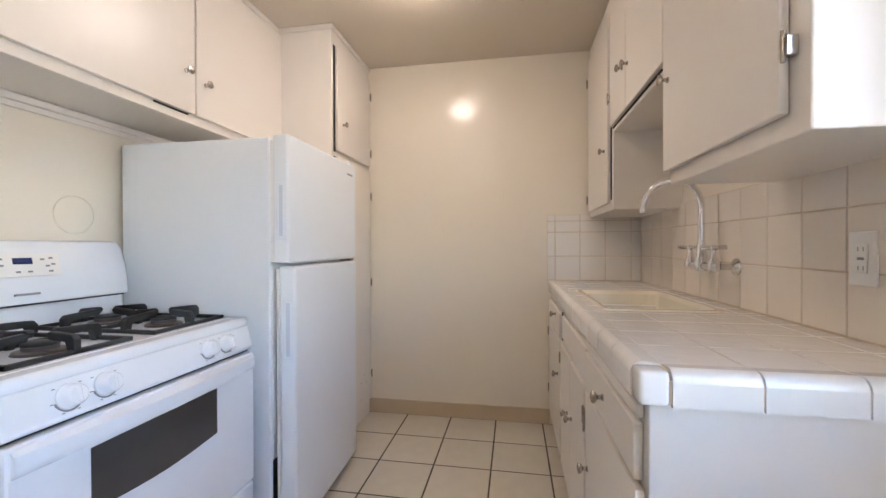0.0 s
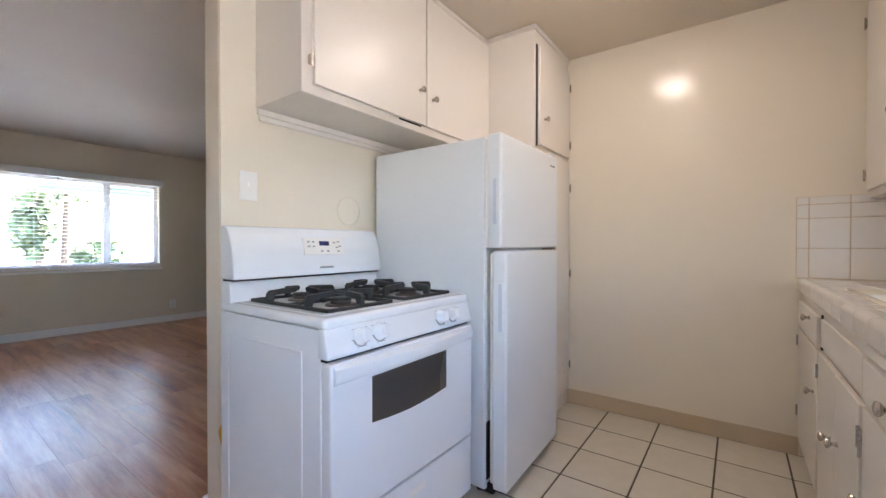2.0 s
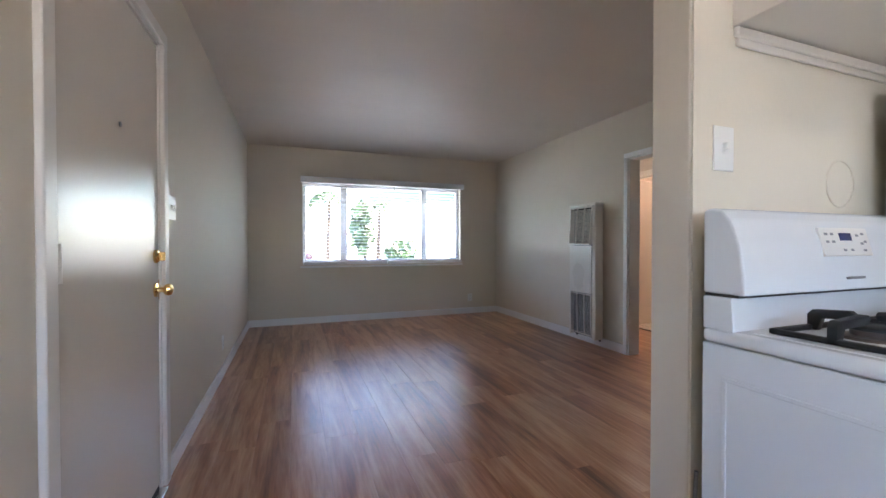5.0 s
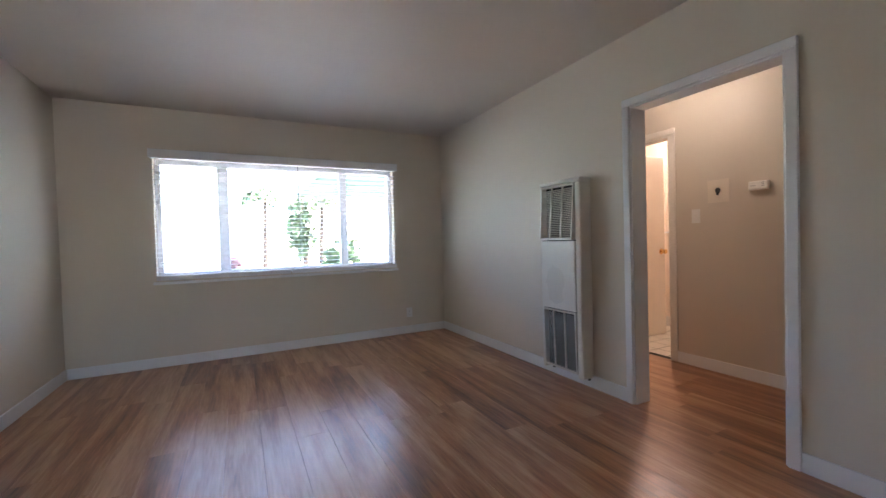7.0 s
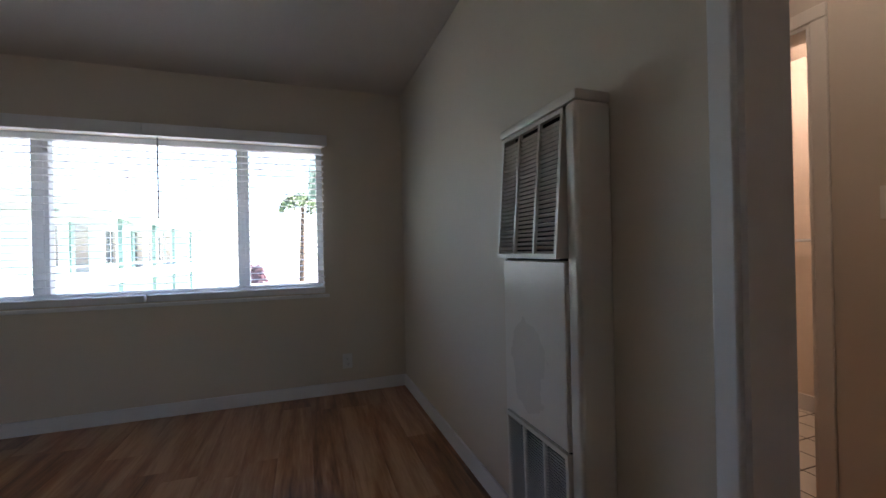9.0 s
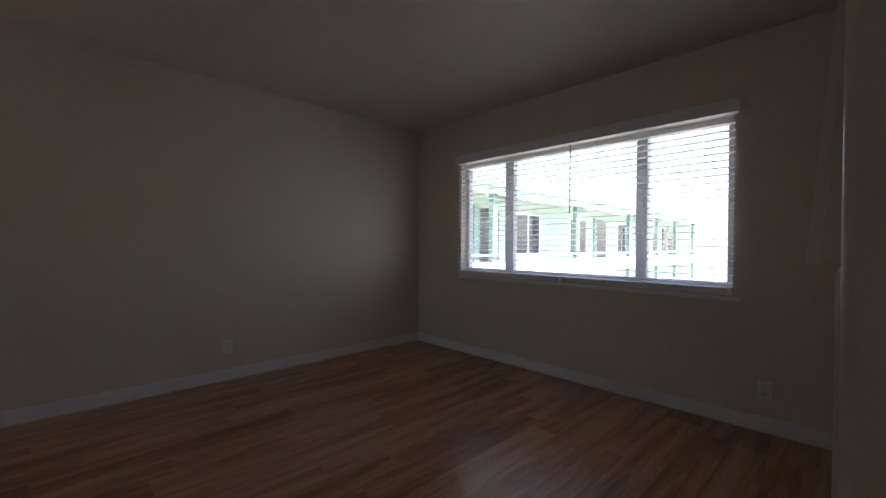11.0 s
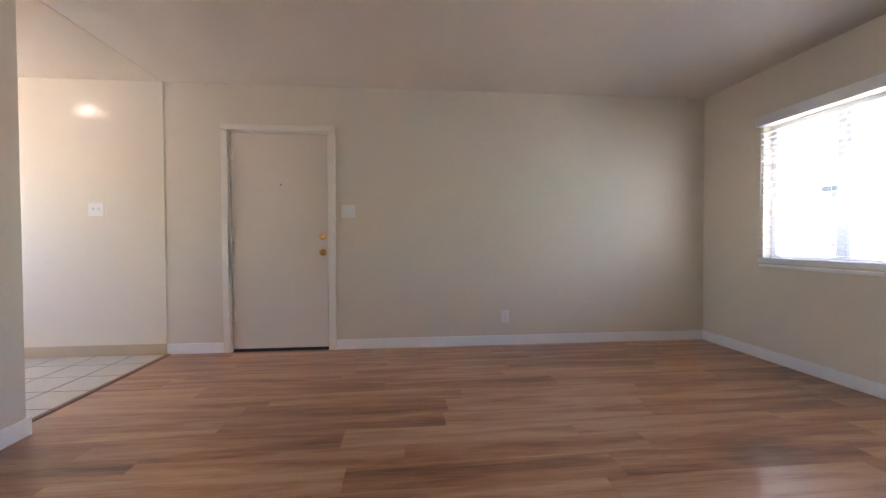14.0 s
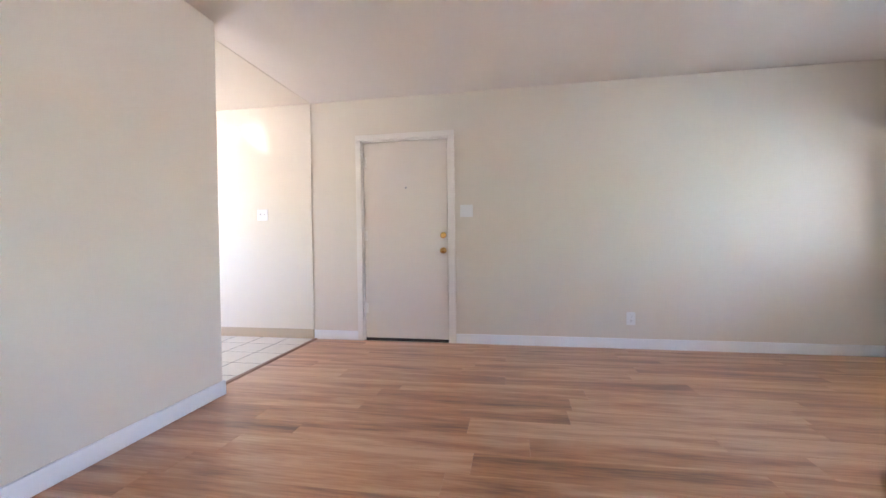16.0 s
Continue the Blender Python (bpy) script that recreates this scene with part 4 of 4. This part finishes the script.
# ---- refrigerator ----
FX0, FX1, FY0, FY1, FT = -0.845, -0.165, 1.518, 2.178, 1.60
g = thing("refrigerator", (-0.5, 1.85, 0), "white top-freezer refrigerator, doors closed", "refrigerator")
part("cabinet_body", bx(FX0, FX1, FY0, FY1, 0.03, FT, bev=0.008, seg=2), PEBBLE, g)
part("base_grille", bx(FX1 - 0.03, FX1 + 0.03, FY0 + 0.02, FY1 - 0.02, 0.012, 0.055), DARK, g)
part("door_gasket", bx(FX1, FX1 + 0.014, FY0 + 0.004, FY1 - 0.012, 1.11, FT - 0.012), PLASTIC, g, "white freezer door seal")
XD0, XD1 = FX1 + 0.014, FX1 + 0.082
AJAR = Matrix.Translation((XD0, FY1, 0)) @ Matrix.Rotation(radians(2.2), 4, 'Z') @ Matrix.Translation((-XD0, -FY1, 0))


def hung(bm, swing):
    """Swings a door piece about the hinge side where the door stands ajar."""
    if swing:
        bmesh.ops.transform(bm, matrix=AJAR, verts=bm.verts)
    return bm


for nm, z0, z1, hz0, hz1, swing in (("freezer_door", 1.108, 1.607, 1.20, 1.42, False), ("fridge_door", 0.05, 1.094, 0.735, 0.965, True)):
    d = part(nm, hung(bx(XD0, XD1, FY0 - 0.004, FY1 + 0.004, z0, z1, bev=0.010, seg=3), swing), PEBBLE, g, "door standing slightly ajar" if swing else "")
    part("handle_plate", hung(bx(XD0 + 0.018, XD1 - 0.006, FY0 - 0.0065, FY0 - 0.003, hz0, hz1, bev=0.0015), swing), ENAMEL, d, "recessed white grip")
    # flat plate in the shaded colour stands for the hollow of the grip
    part("grip_slot_shade", hung(bx(XD0 + 0.030, XD1 - 0.022, FY0 - 0.0075, FY0 - 0.006, hz0 + 0.012, hz1 - 0.012, bev=0.0005), swing), GRIP, d)
    if swing:
        part("door_gasket", hung(bx(XD0 - 0.016, XD0 - 0.0005, FY0 + 0.004, FY1 - 0.02, 0.07, 1.085, bev=0.003), swing), PLASTIC, d, "white door seal")
        part("door_shelf_edge", hung(bx(XD0 - 0.030, XD0 - 0.0135, FY0 + 0.03, FY1 - 0.05, 0.42, 1.07, bev=0.006), swing), PLASTIC, d)
# thin dark plate paints the shade in the lower part of the ajar gap
part("ajar_gap_shade", bx(FX1 - 0.002, FX1 + 0.0015, FY0 + 0.012, FY1 - 0.03, 0.07, 0.33), DARK, g, "dark plate painting the shade low behind the ajar door")
part("liner_edge", bx(FX1 - 0.002, FX1 + 0.0015, FY0 + 0.012, FY1 - 0.03, 0.332, 1.09), PLASTIC, g, "white inner liner edge")
part("name_badge", bx(XD1, XD1 + 0.0012, 2.07, 2.135, 1.545, 1.553), GREY, g, "small grey badge")
part("top_hinge", bx(FX1 - 0.05, XD1 - 0.01, FY1 - 0.06, FY1 - 0.01, FT, FT + 0.026, bev=0.004), ENAMEL, g)
part("mid_hinge", bx(XD0, XD1 - 0.012, FY1 - 0.05, FY1 + 0.003, 1.0955, 1.1065), NICKEL, g)
for yy in (FY0 + 0.05, FY1 - 0.05):
    for xx in (FX0 + 0.05, FX1 - 0.05):
        part("foot", lathe(B(), [(0.02, 0), (0.02, 0.03)], (xx, yy, 0.0), (0, 0, 1), 12), DARK, g)

# ---- gas stove ----
SYA, SYB = 0.70, 1.453
SXB, SXF = -0.838, -0.225
st = thing("gas_stove", (-0.54, 1.09, 0), "white freestanding gas range with black cast grates", "stove")
part("body", bx(SXB, SXF - 0.01, SYA + 0.003, SYB - 0.003, 0.02, 0.872, bev=0.003), ENAMEL, st)
pan = B()
for x0, x1, z0, z1 in ((SXB + 0.05, SXF - 0.10, 0.79, 0.80), (SXB + 0.05, SXB + 0.06, 0.08, 0.79), (SXF - 0.11, SXF - 0.10, 0.08, 0.79)):
    box(pan, x0, x1, SYA + 0.0005, SYA + 0.004, z0, z1, bev=0.0012)
part("side_emboss", pan, ENAMEL, st)
top = bx(SXB, SXF + 0.012, SYA, SYB, 0.874, 0.908, bev=0.012, seg=3)
part("cooktop", top, ENAMEL, st)
part("cooktop_well", bx(SXB + 0.10, SXF - 0.035, SYA + 0.03, SYB - 0.03, 0.9075, 0.9105, bev=0.002), ENAMEL, st)
part("back_riser", extrude_profile(B(), [(SXB, 0.905), (SXB + 0.075, 0.905), (SXB + 0.068, 0.985), (SXB, 0.985)], 'y', SYA + 0.004, SYB - 0.004, 0.004), ENAMEL, st)
bgp = [(SXB, 0.992), (SXB + 0.098, 0.992), (SXB + 0.096, 1.04), (SXB + 0.086, 1.11), (SXB + 0.066, 1.165), (SXB + 0.045, 1.19), (SXB + 0.02, 1.196), (SXB, 1.19)]
bg = part("backguard", extrude_profile(B(), bgp, 'y', SYA + 0.004, SYB - 0.002, 0.006), ENAMEL, st, "curved white backguard")
part("seam", bx(SXB + 0.001, SXB + 0.08, SYA + 0.012, SYB - 0.004, 0.985, 0.992), DARK, st)


def on_guard(name, y0, y1, z0, z1, material, parent, d=0.0015, lab=""):
    """A thin plate lying on the leaning face of the backguard."""
    t = bx(-0.003, d, y0, y1, z0 - 1.105, z1 - 1.105)
    bmesh.ops.transform(t, matrix=Matrix.Translation((SXB + 0.0865, 0, 1.105)) @ Matrix.Rotation(radians(-14), 4, 'Y'), verts=t.verts)
    return part(name, t, material, parent, lab)


cp = on_guard("control_panel", 1.005, 1.215, 1.078, 1.152, PLASTIC, bg, 0.0025, "small oven control panel")
on_guard("display", 1.085, 1.137, 1.118, 1.138, LCD, cp, 0.0035, "blue lit clock window")
for k, (y, z) in enumerate(((1.03, 1.135), (1.03, 1.115), (1.055, 1.135), (1.055, 1.115), (1.095, 1.093), (1.127, 1.093), (1.165, 1.132), (1.19, 1.136), (1.178, 1.11), (1.195, 1.115), (1.185, 1.092))):
    on_guard("button", y - 0.006, y + 0.006, z - 0.003, z + 0.003, GREY, cp, 0.0035)
on_guard("name_badge", 1.075, 1.14, 1.018, 1.024, GREY, bg, 0.006)
# front
cpz = [(SXF - 0.02, 0.79), (SXF + 0.026, 0.79), (SXF + 0.028, 0.80), (SXF + 0.010, 0.878), (SXF - 0.02, 0.878)]
part("front_panel", extrude_profile(B(), cpz, 'y', SYA, SYB, 0.004), ENAMEL, st, "sloping white knob panel")
for ky in (0.828, 0.910, 1.242, 1.322):
    ax = Vector((0.975, 0, 0.22)).normalized()
    p0 = Vector((SXF + 0.019, ky, 0.840))
    k = part("knob", lathe(B(), [(0.028, 0), (0.028, 0.006), (0.0245, 0.010), (0.0225, 0.028), (0.019, 0.032), (0.003, 0.033)], p0, ax, 24), ENAMEL, st)
    gb = bx(-0.006, 0.006, -0.019, 0.019, 0.026, 0.035, bev=0.003)
    q = Vector((0, 0, 1)).rotation_difference(ax).to_matrix().to_4x4()
    bmesh.ops.transform(gb, matrix=Matrix.Translation(p0) @ q @ Matrix.Rotation(radians(90), 4, 'Z'), verts=gb.verts)
    part("grip", gb, ENAMEL, k)
    dl = B()
    for a in range(-40, 221, 52):
        o = Vector((0, 0.036 * math.cos(radians(a + 180)), 0.036 * math.sin(radians(a + 180))))
        zc = o.z
        xc = SXF + 0.0205 - zc * 0.23 + 0.0003
        box(dl, xc - 0.0012, xc + 0.0008, ky + o.y - 0.0028, ky + o.y + 0.0028, 0.840 + zc - 0.0008, 0.840 + zc + 0.0008)
    tagged(part("dial_marks", dl, GREY, k), kind="stuff")
    # grey crescent below each knob paints the knob's cast shadow
    arc = [(SXF + 0.0205 - 0.0305 * math.sin(radians(a)) * 0.23, ky + 0.0305 * math.cos(radians(a)), 0.840 + 0.0305 * math.sin(radians(a))) for a in range(195, 316, 12)]
    part("knob_shadow_arc", tube(B(), arc, 0.0022, 6), GREY, k, "dark arc standing for the shadow under the knob")
part("vent_seam", bx(SXF - 0.012, SXF + 0.012, SYA + 0.004, SYB - 0.004, 0.782, 0.7895), DARK, st)
od = part("oven_door", bx(SXF - 0.008, SXF + 0.035, SYA + 0.002, SYB - 0.002, 0.305, 0.78, bev=0.006, seg=2), ENAMEL, st)
hb = B()
hp = []
for i in range(17):
    u = i / 16
    hp.append((SXF + 0.046 + 0.026 * math.sin(math.pi * u), SYA + 0.012 + (SYB - SYA - 0.024) * u))
t = bmesh.new()
prev = None
for x, y in hp:
    row = [t.verts.new((SXF + 0.034, y, 0.716)), t.verts.new((x - 0.006, y, 0.722)), t.verts.new((x, y, 0.736)), t.verts.new((x - 0.002, y, 0.764)), t.verts.new((SXF + 0.034, y, 0.774))]
    if prev:
        for a in range(5):
            t.faces.new((prev[a], prev[(a + 1) % 5], row[(a + 1) % 5], row[a]))
    else:
        t.faces.new(row)
    prev = row
t.faces.new(prev[::-1])
bmesh.ops.recalc_face_normals(t, faces=t.faces)
part("handle", t, ENAMEL, od, "bowed white oven handle")
wp = [(0.862, 0.708), (0.862, 0.562)]
for i in range(1, 12):
    u = i / 12
    wp.append((0.862 + 0.398 * u, 0.562 - 0.014 * math.sin(math.pi * u)))
wp += [(1.26, 0.562), (1.26, 0.708)]
part("oven_window", extrude_profile(B(), wp, 'x', SXF + 0.034, SXF + 0.0365), OVENGLASS, od, "dark oven window")
part("drawer_gap", bx(SXF - 0.01, SXF + 0.02, SYA + 0.006, SYB - 0.006, 0.296, 0.305), DARK, st)
dr = part("broiler_drawer", bx(SXF - 0.008, SXF + 0.032, SYA + 0.002, SYB - 0.002, 0.06, 0.296, bev=0.006, seg=2), ENAMEL, st)
part("drawer_label", bx(SXF + 0.032, SXF + 0.0332, 1.04, 1.13, 0.225, 0.25), PLASTIC, dr)
for xx in (SXB + 0.05, SXF - 0.05):
    for yy in (SYA + 0.05, SYB - 0.05):
        part("foot", lathe(B(), [(0.015, 0), (0.015, 0.022)], (xx, yy, 0), (0, 0, 1), 12), DARK, st)
# burners and grates
for by in (0.902, 1.258):
    gr = B()
    x0, x1, y0, y1 = SXB + 0.115, SXF - 0.05, by - 0.145, by + 0.145
    z0, z1 = 0.911, 0.923
    for u in (x0, x1 - 0.012):
        box(gr, u, u + 0.012, y0, y1, z0, z1, bev=0.002)
    for v in (y0, y1 - 0.012):
        box(gr, x0, x1, v, v + 0.012, z0, z1, bev=0.002)
    xm = (x0 + x1) / 2
    box(gr, xm - 0.006, xm + 0.006, y0, y1, z0, z1, bev=0.002)
    for cx in (x0 + (x1 - x0) * 0.25, x0 + (x1 - x0) * 0.75):
        for ang in (0, 90, 180, 270):
            L = 0.145 if ang in (90, 270) else (x1 - x0) / 4
            arm = extrude_profile(B(), [(L, 0.0), (L, 0.036), (L - 0.010, 0.047), (0.035, 0.053), (0.026, 0.046), (0.034, 0.033), (L - 0.028, 0.029), (L - 0.020, 0.0)], 'y', -0.0085, 0.0085, 0.002)
            bmesh.ops.transform(arm, matrix=Matrix.Translation((cx, by, z0)) @ Matrix.Rotation(radians(ang), 4, 'Z'), verts=arm.verts)
            add(gr, arm)
    part("grate", gr, IRON, st, "black cast iron double grate")
    for cx in (x0 + (x1 - x0) * 0.25, x0 + (x1 - x0) * 0.75):
        bu = part("burner", lathe(B(), [(0.055, 0.0), (0.052, 0.006), (0.036, 0.008), (0.036, 0.018), (0.030, 0.019)], (cx, by, 0.9105), (0, 0, 1), 24), BURNER, st)
        part("burner_cap", lathe(B(), [(0.037, 0.0192), (0.037, 0.025), (0.034, 0.027), (0.004, 0.028)], (cx, by, 0.9105), (0, 0, 1), 24), IRON, bu)
# gas hose behind the stove's side
g = thing("gas_hose", (XP1 + 0.012, 0.735, 0.4), "yellow gas connector hose behind the stove", "hose")
part("hose", tube(B(), [(XP1 + 0.006, 0.745, 0.30), (XP1 + 0.008, 0.722, 0.36), (XP1 + 0.008, 0.716, 0.40), (XP1 + 0.006, 0.735, 0.44)], 0.006, 10), YELLOW, g)
part("braided_end", tube(B(), [(XP1 + 0.006, 0.735, 0.44), (XP1 + 0.006, 0.742, 0.52)], 0.005, 10), GREY, g)
# round patched vent outline above the stove
rg = B()
tube(rg, [(XP1 + 0.0004, 1.365 + 0.072 * math.cos(2 * math.pi * i / 36), 1.296 + 0.072 * math.sin(2 * math.pi * i / 36)) for i in range(37)], 0.0022, 6)
solid("vent_patch", rg, KWALL, "painted-over round vent patch on the wall", "vent")

# kitchen ceiling lamps
for ly, k, drop in ((1.91, 1.0, 0.066), (-0.02, 0.25, 0.08)):
    g = thing("ceiling_lamp", (0.32, ly, ZC - 0.004), "round flush opal glass ceiling lamp, lit" if k == 1 else "small round opal glass ceiling lamp, lit", "ceiling lamp", "kitchen ceiling lamps")
    part("rim", lathe(B(), [(0.145 * k, 0), (0.145 * k, -0.014), (0.13 * k, -0.018)], (0.32, ly, ZC - 0.004), (0, 0, 1), 28), NICKEL, g)
    part("shade", lathe(B(), [(0.128 * k, -0.015), (0.12 * k, -0.5 * drop), (0.095 * k, -0.78 * drop), (0.05 * k, -0.95 * drop), (0.004, -drop)], (0.32, ly, ZC - 0.004), (0, 0, 1), 28), GLOBE if k == 1 else SGLOBE, g, "lit opal glass bowl")

# ---- outside ----
solid("ground", bx(-400, 400, -400, 400, -3.3, -3.1), GROUND, "pale paved courtyard ground far below the window", "ground", kind="structure")
YF = -8.6
nb = thing("apartment_building", (-26, YF - 4, -3.1), "pale mint two-storey apartment building across the courtyard", "building")
part("wall", bx(-48, -9, YF - 8, YF, -3.1, 3.3), MINT, nb)
part("roof", bx(-49, -8.2, YF - 8.5, YF + 1.6, 3.3, 3.5), ROOFING, nb)
part("fascia", bx(-49, -8.2, YF + 1.602, YF + 1.66, 3.12, 3.52), MINT, nb)
part("gutter", bx(-49, -8.2, YF + 1.665, YF + 1.76, 3.38, 3.5), MINTDARK, nb)
part("walkway", bx(-48, -9, YF + 0.001, YF + 1.5, -0.25, -0.05), FARWHITE, nb)
part("parapet", bx(-48, -9, YF + 1.42, YF + 1.5, -0.05, 0.45), FARWHITE, nb)
part("handrail", bx(-48, -9, YF + 1.42, YF + 1.5, 0.70, 0.78), MINT, nb)
for xx in (-10.5, -15.5, -22.3, -29.2, -34.4, -38.6, -43.5):
    po = part("post", bx(xx - 0.15, xx + 0.15, YF + 1.2, YF + 1.41, -3.1, 3.3), MINTDARK, nb)
    part("bracket", bx(xx - 0.9, xx - 0.15, YF + 1.24, YF + 1.36, 3.0, 3.12), MINTDARK, po)
for x1, x0 in ((-16.1, -17.5), (-27.3, -28.7), (-34.7, -36.2), (-41.0, -42.4)):
    part("door", bx(x0, x1, YF + 0.001, YF + 0.05, 0.0, 2.75), FARGLASS, nb, "dark screen door")
    part("door_frame", bx(x1, x1 + 0.35, YF + 0.001, YF + 0.08, 0.0, 2.85), MINTDARK, nb)
for x1, x0 in ((-11.8, -14.0), (-18.7, -20.9), (-23.9, -26.0), (-30.4, -32.0), (-37.2, -38.4), (-39.3, -40.6)):
    wd = part("window", bx(x0, x1, YF + 0.001, YF + 0.06, 0.6, 2.72), FARWHITE, nb)
    xm = (x0 + x1) / 2
    part("pane", bx(x0 + 0.12, xm - 0.06, YF + 0.06, YF + 0.07, 0.72, 2.6), FARGLASS, wd)
    part("pane", bx(xm + 0.06, x1 - 0.12, YF + 0.06, YF + 0.07, 0.72, 2.6), FARGLASS, wd)
# own roof eave above the window and the wing beside it
ev = thing("roof_eave", (-6.6, 1.0, 2.3), "white roof eave with pale green fascia above the window", "eave", kind="structure")
part("soffit", bx(-7.0, XW - 0.161, -5, 9, 2.34, 2.40), FARWHITE, ev)
part("fascia", bx(-7.04, -7.001, -5, 9, 2.20, 2.46), MINT, ev)
wg = thing("building_wing", (-13.2, 8.0, -3.1), "pale green wing of the same building with a deep eave", "building")
part("wall", bx(-15, -11.5, 5.6, 12, -3.1, 2.7), MINT, wg)
part("roof", bx(-15.6, -10.9, 2.3, 12.5, 2.86, 3.0), ROOFING, wg)
part("fascia", bx(-15.6, -10.9, 2.24, 2.299, 2.72, 3.02), MINTDARK, wg)
part("side_fascia", bx(-10.899, -10.84, 2.24, 12.5, 2.72, 3.02), MINT, wg)
for i in range(5):
    part("rafter", bx(-15.2 + i, -15.06 + i, 2.31, 5.6, 2.70, 2.859), MINTDARK, wg)
rl = thing("balcony_railing", (-8.2, 3.4, -0.1), "white walkway railing outside the window", "railing")
part("deck", bx(-8.4, -6.9, 1.1, 6.6, -0.3, -0.1), GROUND, rl)
part("top_rail", bx(-8.4, -8.26, 1.1, 6.6, 0.66, 0.74), FARWHITE, rl)
part("low_rail", bx(-8.38, -8.32, 1.1, 6.6, 0.1, 0.15), FARWHITE, rl)
part("rail_panel", bx(-8.37, -8.33, 1.1, 6.6, 0.44, 0.62), MINTDARK, rl, "dark green panel under the rail")
for i in range(7):
    part("baluster", bx(-8.38, -8.32, 1.12 + i * 0.9, 1.18 + i * 0.9, -0.1, 0.66), FARWHITE, rl)


def tree(x, y, h, spread, seed, label, palm=False, leaf=LEAF):
    rnd = random.Random(seed)
    g = thing("palm_tree" if palm else "tree", (x, y, -3.1), label, "tree")
    b = tube(B(), [(x, y, -3.1), (x + 0.1, y + 0.1, -3.1 + h * 0.35), (x, y + 0.2, -3.1 + h * 0.7)], [0.22, 0.17, 0.10], 8)
    if not palm:
        for k in range(6):
            a = k * 1.05 + rnd.random()
            tube(b, [(x, y + 0.1, -3.1 + h * (0.4 + 0.04 * k)), (x + spread * 0.6 * math.cos(a), y + spread * 0.6 * math.sin(a), -3.1 + h * (0.62 + 0.05 * k))], [0.08, 0.03], 6)
    part("trunk", b, BARK, g)
    verts, faces = [], []
    for k in range(750 if not palm else 600):
        if palm:
            a = rnd.random() * 6.28
            u = rnd.random()
            c = Vector((x + spread * u * math.cos(a), y + spread * u * math.sin(a), -3.1 + h * 0.72 + 0.9 * u - 1.5 * u * u + rnd.gauss(0, 0.1)))
            s = 0.22
        else:
            v = Vector((rnd.gauss(0, 1), rnd.gauss(0, 1), rnd.gauss(0, 1))).normalized() * (rnd.random() ** 0.4)
            lump = 0.75 + 0.35 * noise.noise(v * 2.2 + Vector((seed, 0, 0)))
            c = Vector((x + v.x * spread * lump, y + v.y * spread * lump, -3.1 + h * 0.68 + v.z * h * 0.32 * lump))
            s = 0.16 + 0.14 * rnd.random()
        e1 = Vector((rnd.gauss(0, 1), rnd.gauss(0, 1), rnd.gauss(0, 1))).normalized()
        e2 = e1.cross(Vector((rnd.random(), rnd.random(), 1))).normalized()
        n = len(verts)
        verts += [c - e1 * s, c + e2 * s * 0.5, c + e1 * s, c - e2 * s * 0.5]
        faces.append((n, n + 1, n + 2, n + 3))
    me = bpy.data.meshes.new("crown")
    me.from_pydata([tuple(v) for v in verts], [], faces)
    me.materials.append(leaf)
    cr = new("crown", me)
    cr.parent = g
    cr.matrix_parent_inverse = Matrix.Translation(-BASE[g.name])


tree(-24, 3.6, 7.7, 0.95, 5, "tall dark green leafy tree beyond the walkway")
tree(-18, 4.3, 4.9, 1.0, 8, "low yellow-green leafy tree by the wing")
tree(-20, 0.4, 4.2, 0.5, 14, "low garden tree with pink blossom", False, BLOSSOM)
tree(-26, 4.8, 9.6, 1.1, 11, "tall palm tree behind the courtyard", True)
tree(-29, 1.9, 10.4, 1.1, 12, "tall palm tree behind the courtyard", True)

# ---- floor pieces ----
rnd = random.Random(4)
W, L = 0.182, 1.22
y = YE
row = 0
while y < YHB - 0.001:
    y1 = min(y + W, YHB)
    hall = y >= YH - 0.02
    xa, xb = (-4.78, -1.42) if hall else (XW, -0.893)
    x = xa - rnd.uniform(0.1, 1.1)
    while x < xb:
        a, b = max(x, xa), min(x + L, xb)
        if b - a > 0.02:
            me = mesh_of("plank", bx(a - (a + b) / 2 + 0.0002, b - (a + b) / 2 - 0.0002, -(y1 - y) / 2 + 0.0002, (y1 - y) / 2 - 0.0002, -0.008, 0.0, bev=0.0005), WOOD, False)
            piece("plank", me, ((a + b) / 2, (y + y1) / 2, 0.0), floor)
        x += L
    y = y1
    row += 1


def tiles(parent, x0, x1, y0, y1, px, py, step, material):
    """Square floor tiles on a grid through (px, py), cut at the edges."""
    made = {}
    i0, i1 = math.floor((x0 - px) / step), math.ceil((x1 - px) / step)
    j0, j1 = math.floor((y0 - py) / step), math.ceil((y1 - py) / step)
    for i in range(i0, i1):
        for j in range(j0, j1):
            a, b = max(px + i * step, x0), min(px + (i + 1) * step, x1)
            c, d = max(py + j * step, y0), min(py + (j + 1) * step, y1)
            if b - a < 0.012 or d - c < 0.012:
                continue
            key = (round(b - a, 4), round(d - c, 4))
            if key not in made:
                u, v = (b - a) / 2 - 0.0038, (d - c) / 2 - 0.0038
                made[key] = mesh_of("floor_tile", bx(-u, u, -v, v, -0.008, 0.0, bev=0.0018), material, False)
            piece("floor_tile", made[key], ((a + b) / 2, (c + d) / 2, 0.0), parent)


tiles(kfloor, -0.853, XR, YE, YB, 0.04, YB, 0.3047, TILE)
tiles(bfloor, -5.5, -3.3, YHB + 0.065, 5.25, -4.0, 4.6, 0.2, TILE)
